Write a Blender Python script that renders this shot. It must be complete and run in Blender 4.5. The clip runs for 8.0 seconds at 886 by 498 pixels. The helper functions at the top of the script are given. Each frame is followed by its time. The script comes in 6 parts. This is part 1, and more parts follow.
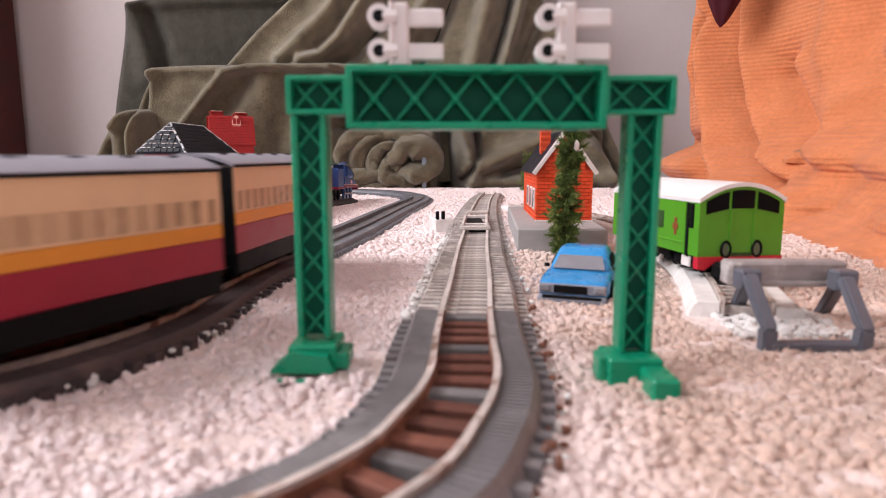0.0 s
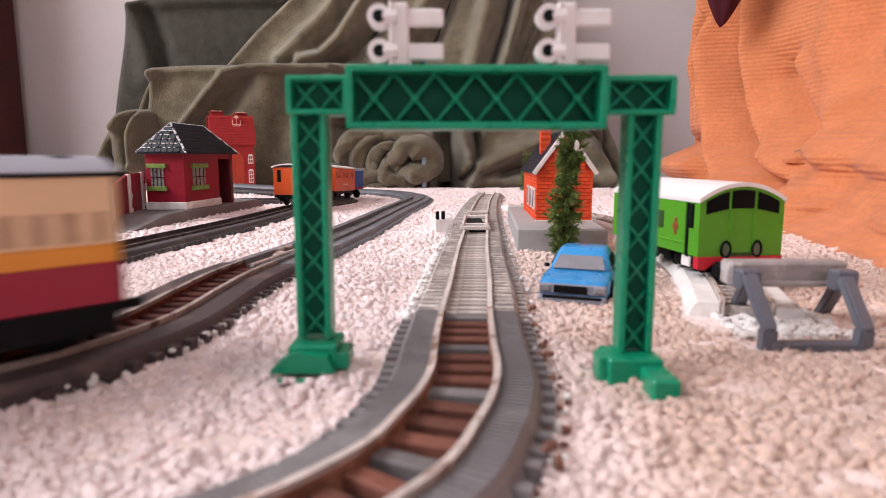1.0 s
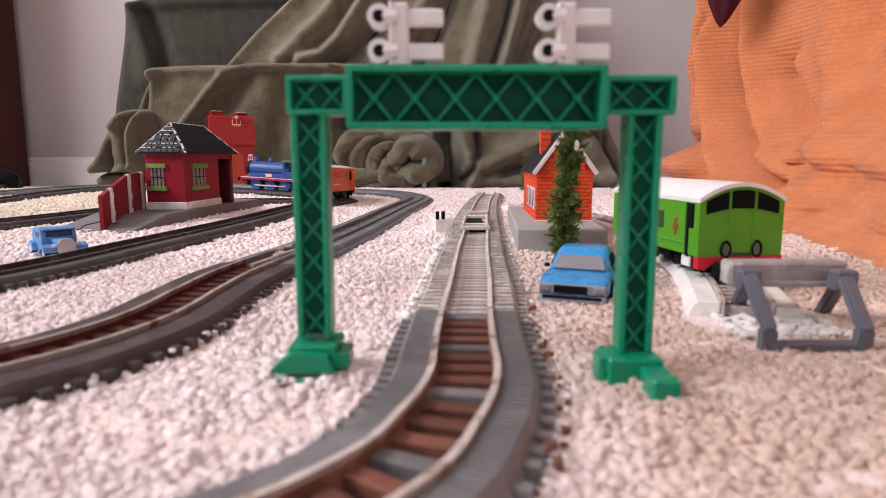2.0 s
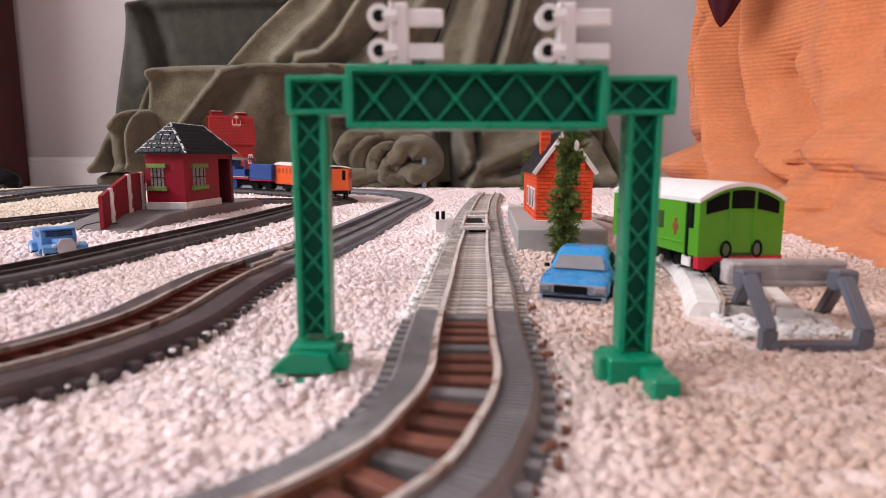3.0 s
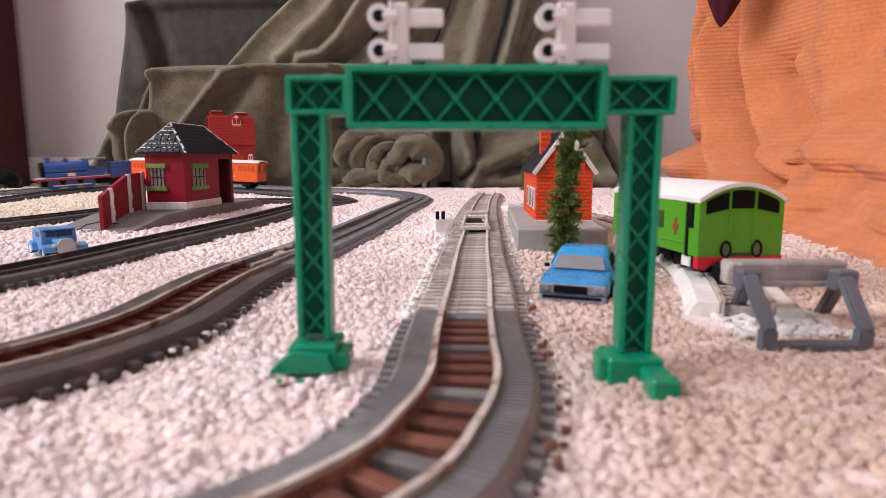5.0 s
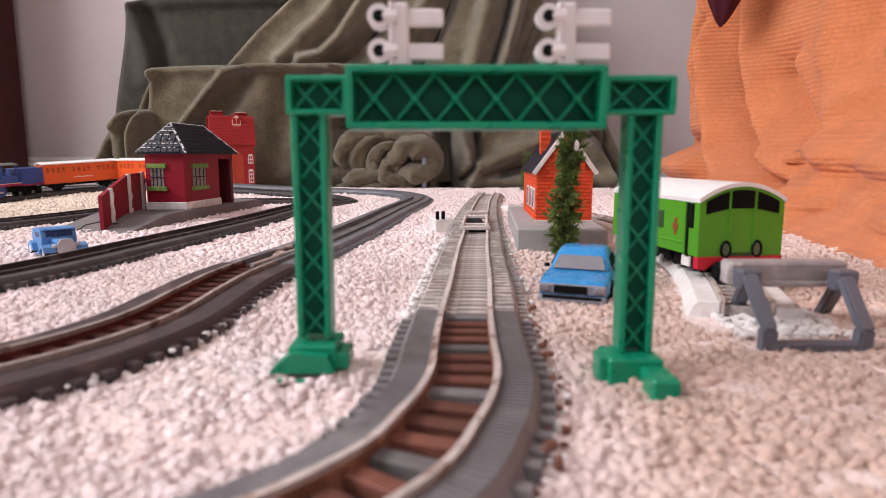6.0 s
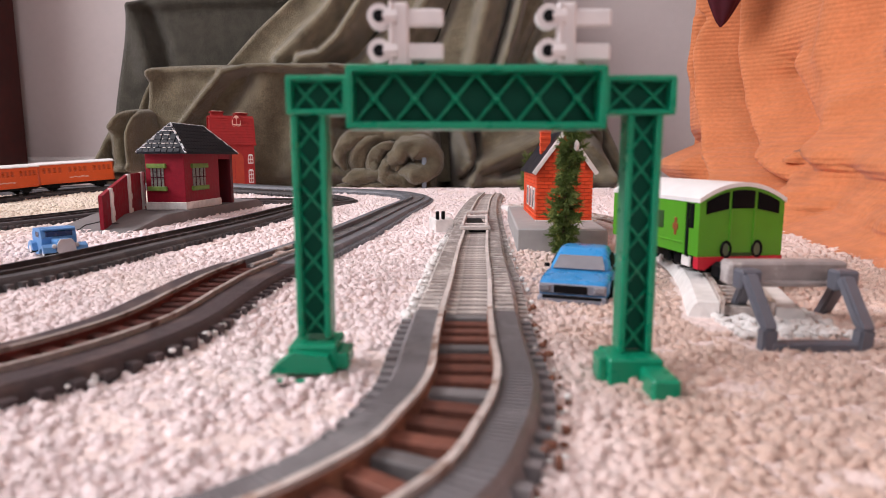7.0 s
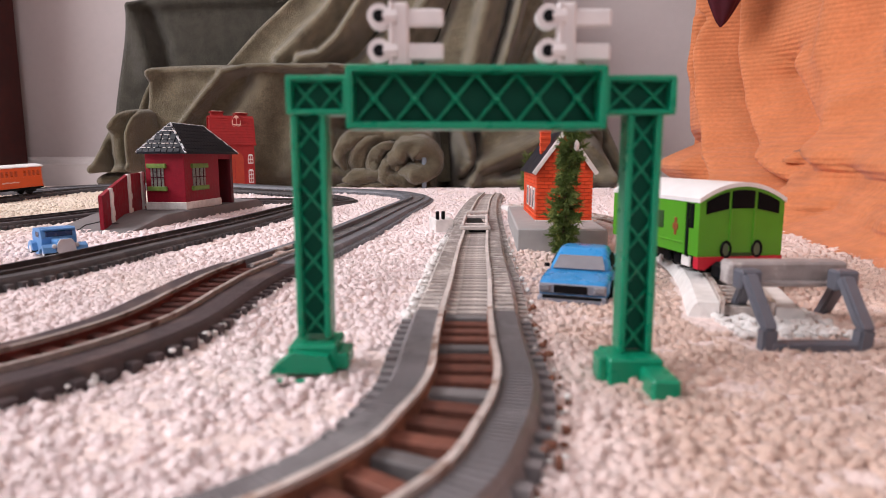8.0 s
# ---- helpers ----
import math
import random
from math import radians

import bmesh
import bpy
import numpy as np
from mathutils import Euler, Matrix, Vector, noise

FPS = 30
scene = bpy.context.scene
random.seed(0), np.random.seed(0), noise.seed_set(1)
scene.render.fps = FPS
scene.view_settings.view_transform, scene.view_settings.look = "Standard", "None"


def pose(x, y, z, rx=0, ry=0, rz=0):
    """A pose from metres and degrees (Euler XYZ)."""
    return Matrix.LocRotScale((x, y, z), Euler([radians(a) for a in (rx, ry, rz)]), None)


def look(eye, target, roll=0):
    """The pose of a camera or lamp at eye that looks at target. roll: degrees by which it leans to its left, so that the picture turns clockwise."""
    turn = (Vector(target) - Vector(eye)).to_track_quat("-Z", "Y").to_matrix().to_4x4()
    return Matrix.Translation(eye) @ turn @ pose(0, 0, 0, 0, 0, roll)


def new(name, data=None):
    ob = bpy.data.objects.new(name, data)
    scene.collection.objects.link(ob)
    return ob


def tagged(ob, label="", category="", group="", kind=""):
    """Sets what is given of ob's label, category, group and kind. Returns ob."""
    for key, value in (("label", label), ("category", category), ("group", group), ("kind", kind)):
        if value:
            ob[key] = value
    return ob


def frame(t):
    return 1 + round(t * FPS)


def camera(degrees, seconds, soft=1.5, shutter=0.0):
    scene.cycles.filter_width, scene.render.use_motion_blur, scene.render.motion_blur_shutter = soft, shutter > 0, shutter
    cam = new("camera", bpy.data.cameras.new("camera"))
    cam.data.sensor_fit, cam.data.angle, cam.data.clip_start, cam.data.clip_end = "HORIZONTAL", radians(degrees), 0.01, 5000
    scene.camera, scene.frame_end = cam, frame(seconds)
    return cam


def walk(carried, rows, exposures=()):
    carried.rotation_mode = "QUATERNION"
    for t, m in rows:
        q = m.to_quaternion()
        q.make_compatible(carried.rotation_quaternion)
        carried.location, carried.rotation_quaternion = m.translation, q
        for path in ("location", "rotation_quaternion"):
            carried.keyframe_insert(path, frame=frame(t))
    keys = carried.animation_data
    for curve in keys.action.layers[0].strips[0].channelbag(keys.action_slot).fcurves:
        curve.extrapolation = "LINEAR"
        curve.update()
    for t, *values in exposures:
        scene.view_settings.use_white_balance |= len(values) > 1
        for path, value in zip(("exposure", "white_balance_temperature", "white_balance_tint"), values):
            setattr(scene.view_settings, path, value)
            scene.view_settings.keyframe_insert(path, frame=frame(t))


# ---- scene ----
# camera: stands still, a few centimetres over the carpet
EYE = (0.0, 0.0, 0.059)
cam = camera(70.96, 8.0, soft=0.6, shutter=0.9)
CAM_POSE = pose(*EYE, 90 - 8.33, 0, 0)
walk(cam, [(0.0, CAM_POSE), (8.0, CAM_POSE)], exposures=[(0.0, 0.0), (1.0, -0.01), (1.5, -0.13), (3.0, -0.18), (8.0, -0.18)])
cam.data.dof.use_dof = True
cam.data.dof.focus_distance = 0.62
cam.data.dof.aperture_fstop = 18.0

# ---- world and light: daylight from an assumed side window, and an added rear fill ----
world = bpy.data.worlds.new("world")
scene.world = world
world.use_nodes = True
wn = world.node_tree
sky = wn.nodes.new("ShaderNodeTexSky")
sky.sky_type = 'NISHITA'
sky.sun_disc = False
sky.sun_elevation = radians(40)
sky.sun_rotation = radians(200)
wn.links.new(sky.outputs[0], wn.nodes["Background"].inputs[0])
wn.nodes["Background"].inputs[1].default_value = 0.1


def area_lamp(name, m, sx, sy, power, color):
    d = bpy.data.lights.new(name, 'AREA')
    d.shape, d.size, d.size_y, d.energy, d.color = 'RECTANGLE', sx, sy, power, color
    ob = new(name, d)
    ob.matrix_world = m
    return ob


area_lamp("window_light_side", look((-1.93, 0.10, 1.45), (0, 0.6, 0.1)), 1.5, 1.1, 82, (1.0, 0.965, 1.0))
# fill lamp added behind the camera; no window is seen there
area_lamp("rear_fill_light", look((0.3, -2.03, 1.45), (0, 0.6, 0.1)), 1.5, 1.1, 12, (1.0, 0.965, 1.0))


# ---- materials ----
def material(name, color, rough=0.5, metal=0.0, vary=0.15, scale=300.0, bump=0.0, bscale=None, spots=None,
             spot_scale=40.0, spot_edge=(0.55, 0.65), coat=0.0, wave=None, randomise=0.0, sheen=0.0, trans=0.0, browned=(), spec=0.5):
    """Base colour with two scales of variation, an optional second colour in worn patches, and fine relief."""
    m = bpy.data.materials.new(name)
    m.use_nodes = True
    nt = m.node_tree
    N, K = nt.nodes, nt.links
    b = N["Principled BSDF"]
    b.inputs["Roughness"].default_value = rough
    b.inputs["Metallic"].default_value = metal
    b.inputs["Specular IOR Level"].default_value = spec
    b.inputs["Coat Weight"].default_value = coat
    b.inputs["Sheen Weight"].default_value = sheen
    b.inputs["Transmission Weight"].default_value = trans
    co = N.new("ShaderNodeTexCoord")

    def noise_node(s, detail=4.0):
        n = N.new("ShaderNodeTexNoise")
        n.inputs["Scale"].default_value = s
        n.inputs["Detail"].default_value = detail
        K.new(co.outputs["Object"], n.inputs["Vector"])
        return n

    def ramp(src, a, z, ca, cz):
        r = N.new("ShaderNodeMapRange")
        r.inputs[1].default_value, r.inputs[2].default_value = a, z
        r.inputs[3].default_value, r.inputs[4].default_value = ca, cz
        K.new(src, r.inputs[0])
        return r.outputs[0]

    def mix(kind, fac, a, c):
        x = N.new("ShaderNodeMix")
        x.data_type, x.blend_type = 'RGBA', kind
        for sock, v in ((x.inputs[0], fac), (x.inputs[6], a), (x.inputs[7], c)):
            if hasattr(v, "links"):
                K.new(v, sock)
            else:
                sock.default_value = v
        return x.outputs[2]

    fine, broad = noise_node(scale), noise_node(scale / 9.0, 3.0)
    v1 = ramp(fine.outputs[0], 0.25, 0.75, 1 - vary, 1 + vary)
    v2 = ramp(broad.outputs[0], 0.25, 0.75, 1 - vary, 1 + vary)
    mul = N.new("ShaderNodeMath")
    mul.operation = 'MULTIPLY'
    K.new(v1, mul.inputs[0]), K.new(v2, mul.inputs[1])
    fac = mul.outputs[0]
    if randomise:
        info = N.new("ShaderNodeObjectInfo")
        r = ramp(info.outputs["Random"], 0, 1, 1 - randomise, 1 + randomise)
        m2 = N.new("ShaderNodeMath")
        m2.operation = 'MULTIPLY'
        K.new(fac, m2.inputs[0]), K.new(r, m2.inputs[1])
        fac = m2.outputs[0]
    base = (*color, 1)
    if spots:
        sn = noise_node(spot_scale, 6.0)
        base = mix('MIX', ramp(sn.outputs[0], *spot_edge, 0, 1), base, (*spots, 1))
    for wc, xa, xb, ya, yb in browned:
        # a stretch of floor that is tinted another colour: (colour, x from, x to, y from, y to)
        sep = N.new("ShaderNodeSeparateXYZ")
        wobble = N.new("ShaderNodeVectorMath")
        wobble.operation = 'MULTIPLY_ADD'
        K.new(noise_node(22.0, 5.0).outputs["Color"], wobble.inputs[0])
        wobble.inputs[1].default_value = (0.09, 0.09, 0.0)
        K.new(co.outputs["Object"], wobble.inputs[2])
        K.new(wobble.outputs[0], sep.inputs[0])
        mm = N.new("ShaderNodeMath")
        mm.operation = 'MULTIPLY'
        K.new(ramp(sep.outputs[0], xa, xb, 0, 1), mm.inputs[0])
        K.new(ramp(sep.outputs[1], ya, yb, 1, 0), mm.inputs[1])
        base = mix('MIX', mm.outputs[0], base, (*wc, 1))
    sc = N.new("ShaderNodeVectorMath")
    sc.operation = 'SCALE'
    if hasattr(base, "links"):
        K.new(base, sc.inputs[0])
    else:
        sc.inputs[0].default_value = base[:3]
    K.new(fac, sc.inputs["Scale"])
    K.new(sc.outputs[0], b.inputs["Base Color"])
    rr = ramp(fine.outputs[0], 0.3, 0.7, max(rough - 0.08, 0.02), min(rough + 0.08, 1))
    K.new(rr, b.inputs["Roughness"])
    if bump:
        bn = noise_node(bscale or scale, 5.0)
        h = bn.outputs[0]
        if wave:
            w = N.new("ShaderNodeTexWave")
            w.bands_direction = wave[0]
            w.inputs["Scale"].default_value = wave[1]
            w.inputs["Distortion"].default_value = wave[2]
            w.inputs["Detail"].default_value = 2.0
            K.new(co.outputs["Object"], w.inputs["Vector"])
            ad = N.new("ShaderNodeMath")
            ad.operation = 'ADD'
            K.new(w.outputs["Fac"], ad.inputs[0]), K.new(h, ad.inputs[1])
            h = ad.outputs[0]
        bp = N.new("ShaderNodeBump")
        bp.inputs["Strength"].default_value = 1.0
        bp.inputs["Distance"].default_value = bump
        K.new(h, bp.inputs["Height"])
        K.new(bp.outputs[0], b.inputs["Normal"])
    return m


WALL = material("wall_paint", (0.47, 0.415, 0.41), 0.85, vary=0.03, scale=60, bump=0.0004, bscale=500)
TRIM = material("trim_paint", (0.66, 0.61, 0.60), 0.45, vary=0.03, scale=60)
CEIL = material("ceiling_paint", (0.8, 0.79, 0.77), 0.9, vary=0.02, scale=40)
DARKWOOD = material("red_stained_wood", (0.062, 0.017, 0.015), 0.45, vary=0.25, scale=60, spec=0.2)
CARPET = material("carpet_backing", (0.82, 0.67, 0.63), 0.95, vary=0.12, scale=250, bump=0.002, bscale=320, spec=0.05)
TUFT = material("carpet_yarn", (0.875, 0.735, 0.725), 0.95, vary=0.08, scale=180, bump=0.0006, bscale=1300, spots=(0.84, 0.70, 0.66), spot_scale=9, sheen=0.3, browned=(((0.66, 0.475, 0.395), 0.045, 0.10, 0.33, 0.62), ((0.74, 0.62, 0.50), -0.25, -0.34, 1.4, 1.5)), spec=0.05)
GREEN = material("green_plastic", (0.003, 0.245, 0.128), 0.32, vary=0.05, scale=200, bump=0.00006, bscale=700, spec=0.4)
# gantry green darkened to paint the recesses' shade onto the webs
GREEN_SHADE = material("green_plastic_shade", (0.001, 0.060, 0.036), 0.5, vary=0.06, scale=200, spec=0.12)
WHITEPL = material("white_plastic", (0.72, 0.68, 0.68), 0.4, vary=0.06, scale=200)
RAIL = material("rail_metal", (0.62, 0.54, 0.50), 0.45, 0.25, vary=0.2, scale=300, spots=(0.32, 0.2, 0.15), spot_scale=120)
RAILPALE = material("whitewashed_rail", (0.62, 0.56, 0.53), 0.6, 0.1, vary=0.2, scale=300)
BEDC = material("lilac_grey_roadbed", (0.175, 0.160, 0.166), 0.5, vary=0.15, scale=300, bump=0.0002, bscale=900, spots=(0.235, 0.22, 0.225), spot_scale=60)
BEDM = material("brown_black_roadbed", (0.060, 0.043, 0.045), 0.5, vary=0.2, scale=300, bump=0.0002, bscale=900, spots=(0.11, 0.075, 0.07), spot_scale=60, spec=0.3)
TIEM = material("dark_red_sleeper", (0.075, 0.020, 0.014), 0.7, vary=0.3, scale=300, randomise=0.3, spec=0.2)
RAILM = material("dull_brown_rail", (0.40, 0.33, 0.30), 0.5, 0.2, vary=0.25, scale=300, spots=(0.13, 0.07, 0.055), spot_scale=120)
WEBM = material("dark_red_rail_side", (0.105, 0.022, 0.016), 0.7, vary=0.3, scale=300, spec=0.2)
RAILDULL = material("dull_rail_metal", (0.22, 0.215, 0.23), 0.4, 0.4, vary=0.2, scale=300)
RAILDARK = material("dark_rail_metal", (0.085, 0.075, 0.075), 0.45, 0.3, vary=0.25, scale=300, spots=(0.2, 0.18, 0.18), spot_scale=90)
TIEDARK = material("dark_sleeper", (0.045, 0.038, 0.038), 0.7, vary=0.25, scale=300, randomise=0.2)
RAILSIDE = material("rusty_rail_side", (0.16, 0.06, 0.035), 0.7, vary=0.3, scale=300, spots=(0.28, 0.12, 0.07), spot_scale=150)
BED = material("grey_roadbed", (0.145, 0.150, 0.168), 0.55, vary=0.15, scale=300, bump=0.0002, bscale=900, spots=(0.20, 0.20, 0.215), spot_scale=60)
BEDDARK = material("dark_roadbed", (0.072, 0.066, 0.068), 0.6, vary=0.2, scale=300, bump=0.0002, bscale=900, spots=(0.115, 0.10, 0.10), spot_scale=60, spec=0.25)
BEDWHITE = material("whitewashed_roadbed", (0.34, 0.295, 0.275), 0.85, vary=0.2, scale=400, bump=0.0004, bscale=700, spots=(0.58, 0.53, 0.50), spot_scale=170, spot_edge=(0.48, 0.66))
TIE = material("brown_sleeper", (0.17, 0.062, 0.042), 0.7, vary=0.3, scale=300, spots=(0.25, 0.12, 0.09), spot_scale=90, randomise=0.3, spec=0.3)
TIEGREY = material("grey_sleeper", (0.15, 0.135, 0.135), 0.7, vary=0.25, scale=300, randomise=0.25)
TIEWHITE = material("pale_sleeper", (0.40, 0.345, 0.32), 0.85, vary=0.25, scale=400, bump=0.0003, bscale=600, randomise=0.25, spots=(0.6, 0.55, 0.52), spot_scale=200)
WHITEPAINT = material("chalky_white_paint", (0.72, 0.69, 0.67), 0.8, vary=0.12, scale=200, bump=0.0005, bscale=400)
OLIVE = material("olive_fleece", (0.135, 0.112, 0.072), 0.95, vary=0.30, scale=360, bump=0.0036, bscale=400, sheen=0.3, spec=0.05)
# shade painted into the greyer back's tone, light into the throw's
OLIVESHADED = material("shaded_grey_olive_fleece", (0.052, 0.048, 0.038), 0.95, vary=0.28, scale=420, bump=0.0030, bscale=420, sheen=0.15, spec=0.05)
OLIVELIT = material("lit_olive_fleece", (0.185, 0.158, 0.106), 0.95, vary=0.30, scale=360, bump=0.0036, bscale=400, sheen=0.4, spec=0.05)
ORANGE = material("orange_knit", (0.56, 0.198, 0.086), 0.92, vary=0.12, scale=260, bump=0.00055, bscale=700, wave=('Z', 66, 1.4), sheen=0.15, spec=0.05)
MAROON = material("maroon_cloth", (0.06, 0.01, 0.018), 0.8, vary=0.2, scale=120, spec=0.2)
BLACK = material("black_plastic", (0.005, 0.005, 0.006), 0.5, vary=0.2, scale=200, spec=0.12)
REDPAINT = material("red_paint", (0.25, 0.008, 0.022), 0.5, vary=0.14, scale=250, bump=0.0003, bscale=300, spec=0.25)
BARNRED = material("barn_red", (0.33, 0.020, 0.020), 0.55, vary=0.14, scale=150, spec=0.3)
SLATE = material("slate_paint", (0.008, 0.009, 0.015), 0.5, vary=0.25, scale=250, randomise=0.25, spec=0.22)
CONCRETE = material("grey_painted_card", (0.17, 0.155, 0.155), 0.8, vary=0.15, scale=150, bump=0.0003, bscale=400)
PLINTHG = material("pale_grey_plinth", (0.36, 0.345, 0.34), 0.75, vary=0.1, scale=120, bump=0.0002, bscale=300)
BRICK = material("orange_brick", (0.72, 0.072, 0.014), 0.55, vary=0.12, scale=300, randomise=0.12)
MORTAR = material("brick_joint", (0.52, 0.045, 0.011), 0.8, vary=0.15, scale=300)
LIMEGREEN = material("lime_green_paint", (0.075, 0.30, 0.012), 0.35, vary=0.05, scale=150)
BLUECAR = material("blue_paint", (0.022, 0.27, 0.62), 0.3, vary=0.06, scale=150, coat=0.3)
LIGHTBLUE = material("light_blue_paint", (0.10, 0.27, 0.55), 0.45, vary=0.08, scale=200)
GLASSDARK = material("tinted_window", (0.16, 0.16, 0.19), 0.15, vary=0.1, scale=200)
BUFFERGREY = material("blue_grey_plastic", (0.105, 0.11, 0.135), 0.45, vary=0.1, scale=200)
WOODGREY = material("weathered_beam", (0.30, 0.265, 0.26), 0.55, vary=0.25, scale=180, bump=0.0005, bscale=300, spots=(0.50, 0.47, 0.46), spot_scale=110)
CREAM = material("cream_paint", (0.74, 0.49, 0.30), 0.45, vary=0.05, scale=150)
AMBER = material("amber_paint", (0.72, 0.27, 0.03), 0.45, vary=0.05, scale=150)
CRIMSON = material("crimson_paint", (0.30, 0.006, 0.03), 0.4, vary=0.06, scale=150)
ROOFGREY = material("blue_grey_roof", (0.29, 0.29, 0.34), 0.5, vary=0.08, scale=150)
COACHORANGE = material("orange_coach_paint", (0.72, 0.10, 0.012), 0.4, vary=0.06, scale=150)
TRAINBLUE = material("train_blue", (0.022, 0.07, 0.26), 0.35, vary=0.06, scale=150)
MAGENTA = material("magenta_red", (0.30, 0.012, 0.07), 0.4, vary=0.06, scale=150)
LEAF = material("fir_needles", (0.115, 0.165, 0.045), 0.7, vary=0.35, scale=200, spots=(0.26, 0.29, 0.09), spot_scale=150, spec=0.15)
LIMEWOOD = material("lime_sill_paint", (0.145, 0.235, 0.045), 0.6, vary=0.3, scale=260)
PANE = material("pale_window_print", (0.20, 0.205, 0.19), 0.35, vary=0.5, scale=420)


# ---- mesh helpers ----
def box(bm, c, s, m=None, bev=0.0, seg=1):
    r = bmesh.ops.create_cube(bm, size=1.0)
    t = Matrix.Translation(c) @ Matrix.Diagonal((*s, 1))
    bmesh.ops.transform(bm, matrix=(m @ t) if m else t, verts=r["verts"])
    if bev:
        es = {e for v in r["verts"] for e in v.link_edges}
        bmesh.ops.bevel(bm, geom=list(es), offset=bev, segments=seg, affect='EDGES', profile=0.5)
    return bm


def rod(bm, a, b, r1, r2=None, seg=12, caps=True):
    a, b = Vector(a), Vector(b)
    d = b - a
    m = Matrix.Translation((a + b) / 2) @ d.to_track_quat('Z', 'Y').to_matrix().to_4x4()
    bmesh.ops.create_cone(bm, cap_ends=caps, segments=seg, radius1=r1, radius2=r1 if r2 is None else r2, depth=d.length, matrix=m)
    return bm


def ball(bm, c, r, sub=2, s=(1, 1, 1)):
    bmesh.ops.create_icosphere(bm, subdivisions=sub, radius=r, matrix=Matrix.Translation(c) @ Matrix.Diagonal((*s, 1)))
    return bm


def prism(bm, pts, a, b, axis='Y'):
    """A polygon of (u, v) pushed out from a to b along an axis."""
    def at(u, v, w):
        return {'Y': (u, w, v), 'X': (w, u, v), 'Z': (u, v, w)}[axis]
    lo = [bm.verts.new(at(u, v, a)) for u, v in pts]
    hi = [bm.verts.new(at(u, v, b)) for u, v in pts]
    n = len(pts)
    bm.faces.new(lo), bm.faces.new(hi[::-1])
    for i in range(n):
        bm.faces.new((lo[i], hi[i], hi[(i + 1) % n], lo[(i + 1) % n]))
    bmesh.ops.recalc_face_normals(bm, faces=bm.faces[:])
    return bm


def B():
    return bmesh.new()


def loft(rings, caps=True):
    """A skin over closed rings of points."""
    bm = B()
    R = [[bm.verts.new(p) for p in ring] for ring in rings]
    n = len(R[0])
    for a, b in zip(R, R[1:]):
        for i in range(n):
            bm.faces.new((a[i], a[(i + 1) % n], b[(i + 1) % n], b[i]))
    if caps:
        bm.faces.new(R[0][::-1]), bm.faces.new(R[-1])
    bmesh.ops.recalc_face_normals(bm, faces=bm.faces[:])
    return bm


def part(name, bm, mat, parent=None, label="", smooth=False, at=None):
    me = bpy.data.meshes.new(name)
    bm.to_mesh(me)
    bm.free()
    me.materials.append(mat)
    if smooth:
        for p in me.polygons:
            p.use_smooth = True
    ob = new(name, me)
    if parent:
        ob.parent = parent
    if at is not None:
        ob.matrix_basis = at
    if label:
        ob["label"] = label
    return ob


def thing(name, label, category, m=None, group="", kind=""):
    ob = new(name)
    ob.empty_display_size = 0.02
    if m is not None:
        ob.matrix_basis = m
    return tagged(ob, label, category, group, kind)


class Path:
    """A smooth line through plan points (x, y, z), by arc length."""

    def __init__(self, pts, step=0.002):
        P = [Vector(p) for p in pts]
        P = [2 * P[0] - P[1]] + P + [2 * P[-1] - P[-2]]
        out = []
        for i in range(1, len(P) - 2):
            a, b, c, d = P[i - 1:i + 3]
            n = max(4, int((c - b).length / step))
            for k in range(n):
                t = k / n
                out.append(0.5 * ((2 * b) + (c - a) * t + (2 * a - 5 * b + 4 * c - d) * t * t + (3 * b - a - 3 * c + d) * t ** 3))
        out.append(P[-2])
        self.p = out
        self.s = [0.0]
        for u, v in zip(out, out[1:]):
            self.s.append(self.s[-1] + (v - u).length)
        self.length = self.s[-1]

    def at(self, s):
        if s <= 0:
            return self.p[0] + (self.p[1] - self.p[0]).normalized() * s
        if s >= self.length:
            return self.p[-1] + (self.p[-1] - self.p[-2]).normalized() * (s - self.length)
        i = int(np.searchsorted(self.s, s)) - 1
        i = max(0, min(i, len(self.p) - 2))
        f = (s - self.s[i]) / (self.s[i + 1] - self.s[i])
        return self.p[i].lerp(self.p[i + 1], f)

    def side(self, s):
        d = self.at(s + 0.004) - self.at(s - 0.004)
        return Vector((d.y, -d.x, 0)).normalized()


def ground(x, y):
    """Height of the carpet, with bumps and sags set to fit the camera's view."""
    def g(cx, cy, r, h):
        return h * math.exp(-((x - cx) ** 2 + (y - cy) ** 2) / (r * r))
    return g(-0.46, 1.06, 0.2, 0.007) + g(-0.66, 0.84, 0.14, -0.008) + g(-0.16, 0.89, 0.11, -0.006) + g(-0.034, 0.155, 0.016, 0.0040) + g(-0.055, 0.28, 0.05, 0.003) - 0.008 * min(1, max(0, (y - 1.15) / 0.25))


def sweep(bm, path, profile, s0, s1, step=0.006, closed=True):
    """Draws a cross-section (offset to the side, height) along a path."""
    n = max(2, int((s1 - s0) / step))
    rings = []
    for i in range(n + 1):
        s = s0 + (s1 - s0) * i / n
        p, sd = path.at(s), path.side(s)
        rings.append([bm.verts.new(p + sd * u + Vector((0, 0, v))) for u, v in profile])
    k = len(profile)
    for a, b in zip(rings, rings[1:]):
        for j in range(k if closed else k - 1):
            bm.faces.new((a[j], b[j], b[(j + 1) % k], a[(j + 1) % k]))
    if closed:
        bm.faces.new(rings[0][::-1]), bm.faces.new(rings[-1])
    bmesh.ops.recalc_face_normals(bm, faces=bm.faces[:])
    return bm


# ---- lines of the tracks: centre lines on the carpet ----
def laid(pts):
    return [(x, y, ground(x, y)) for x, y in pts]


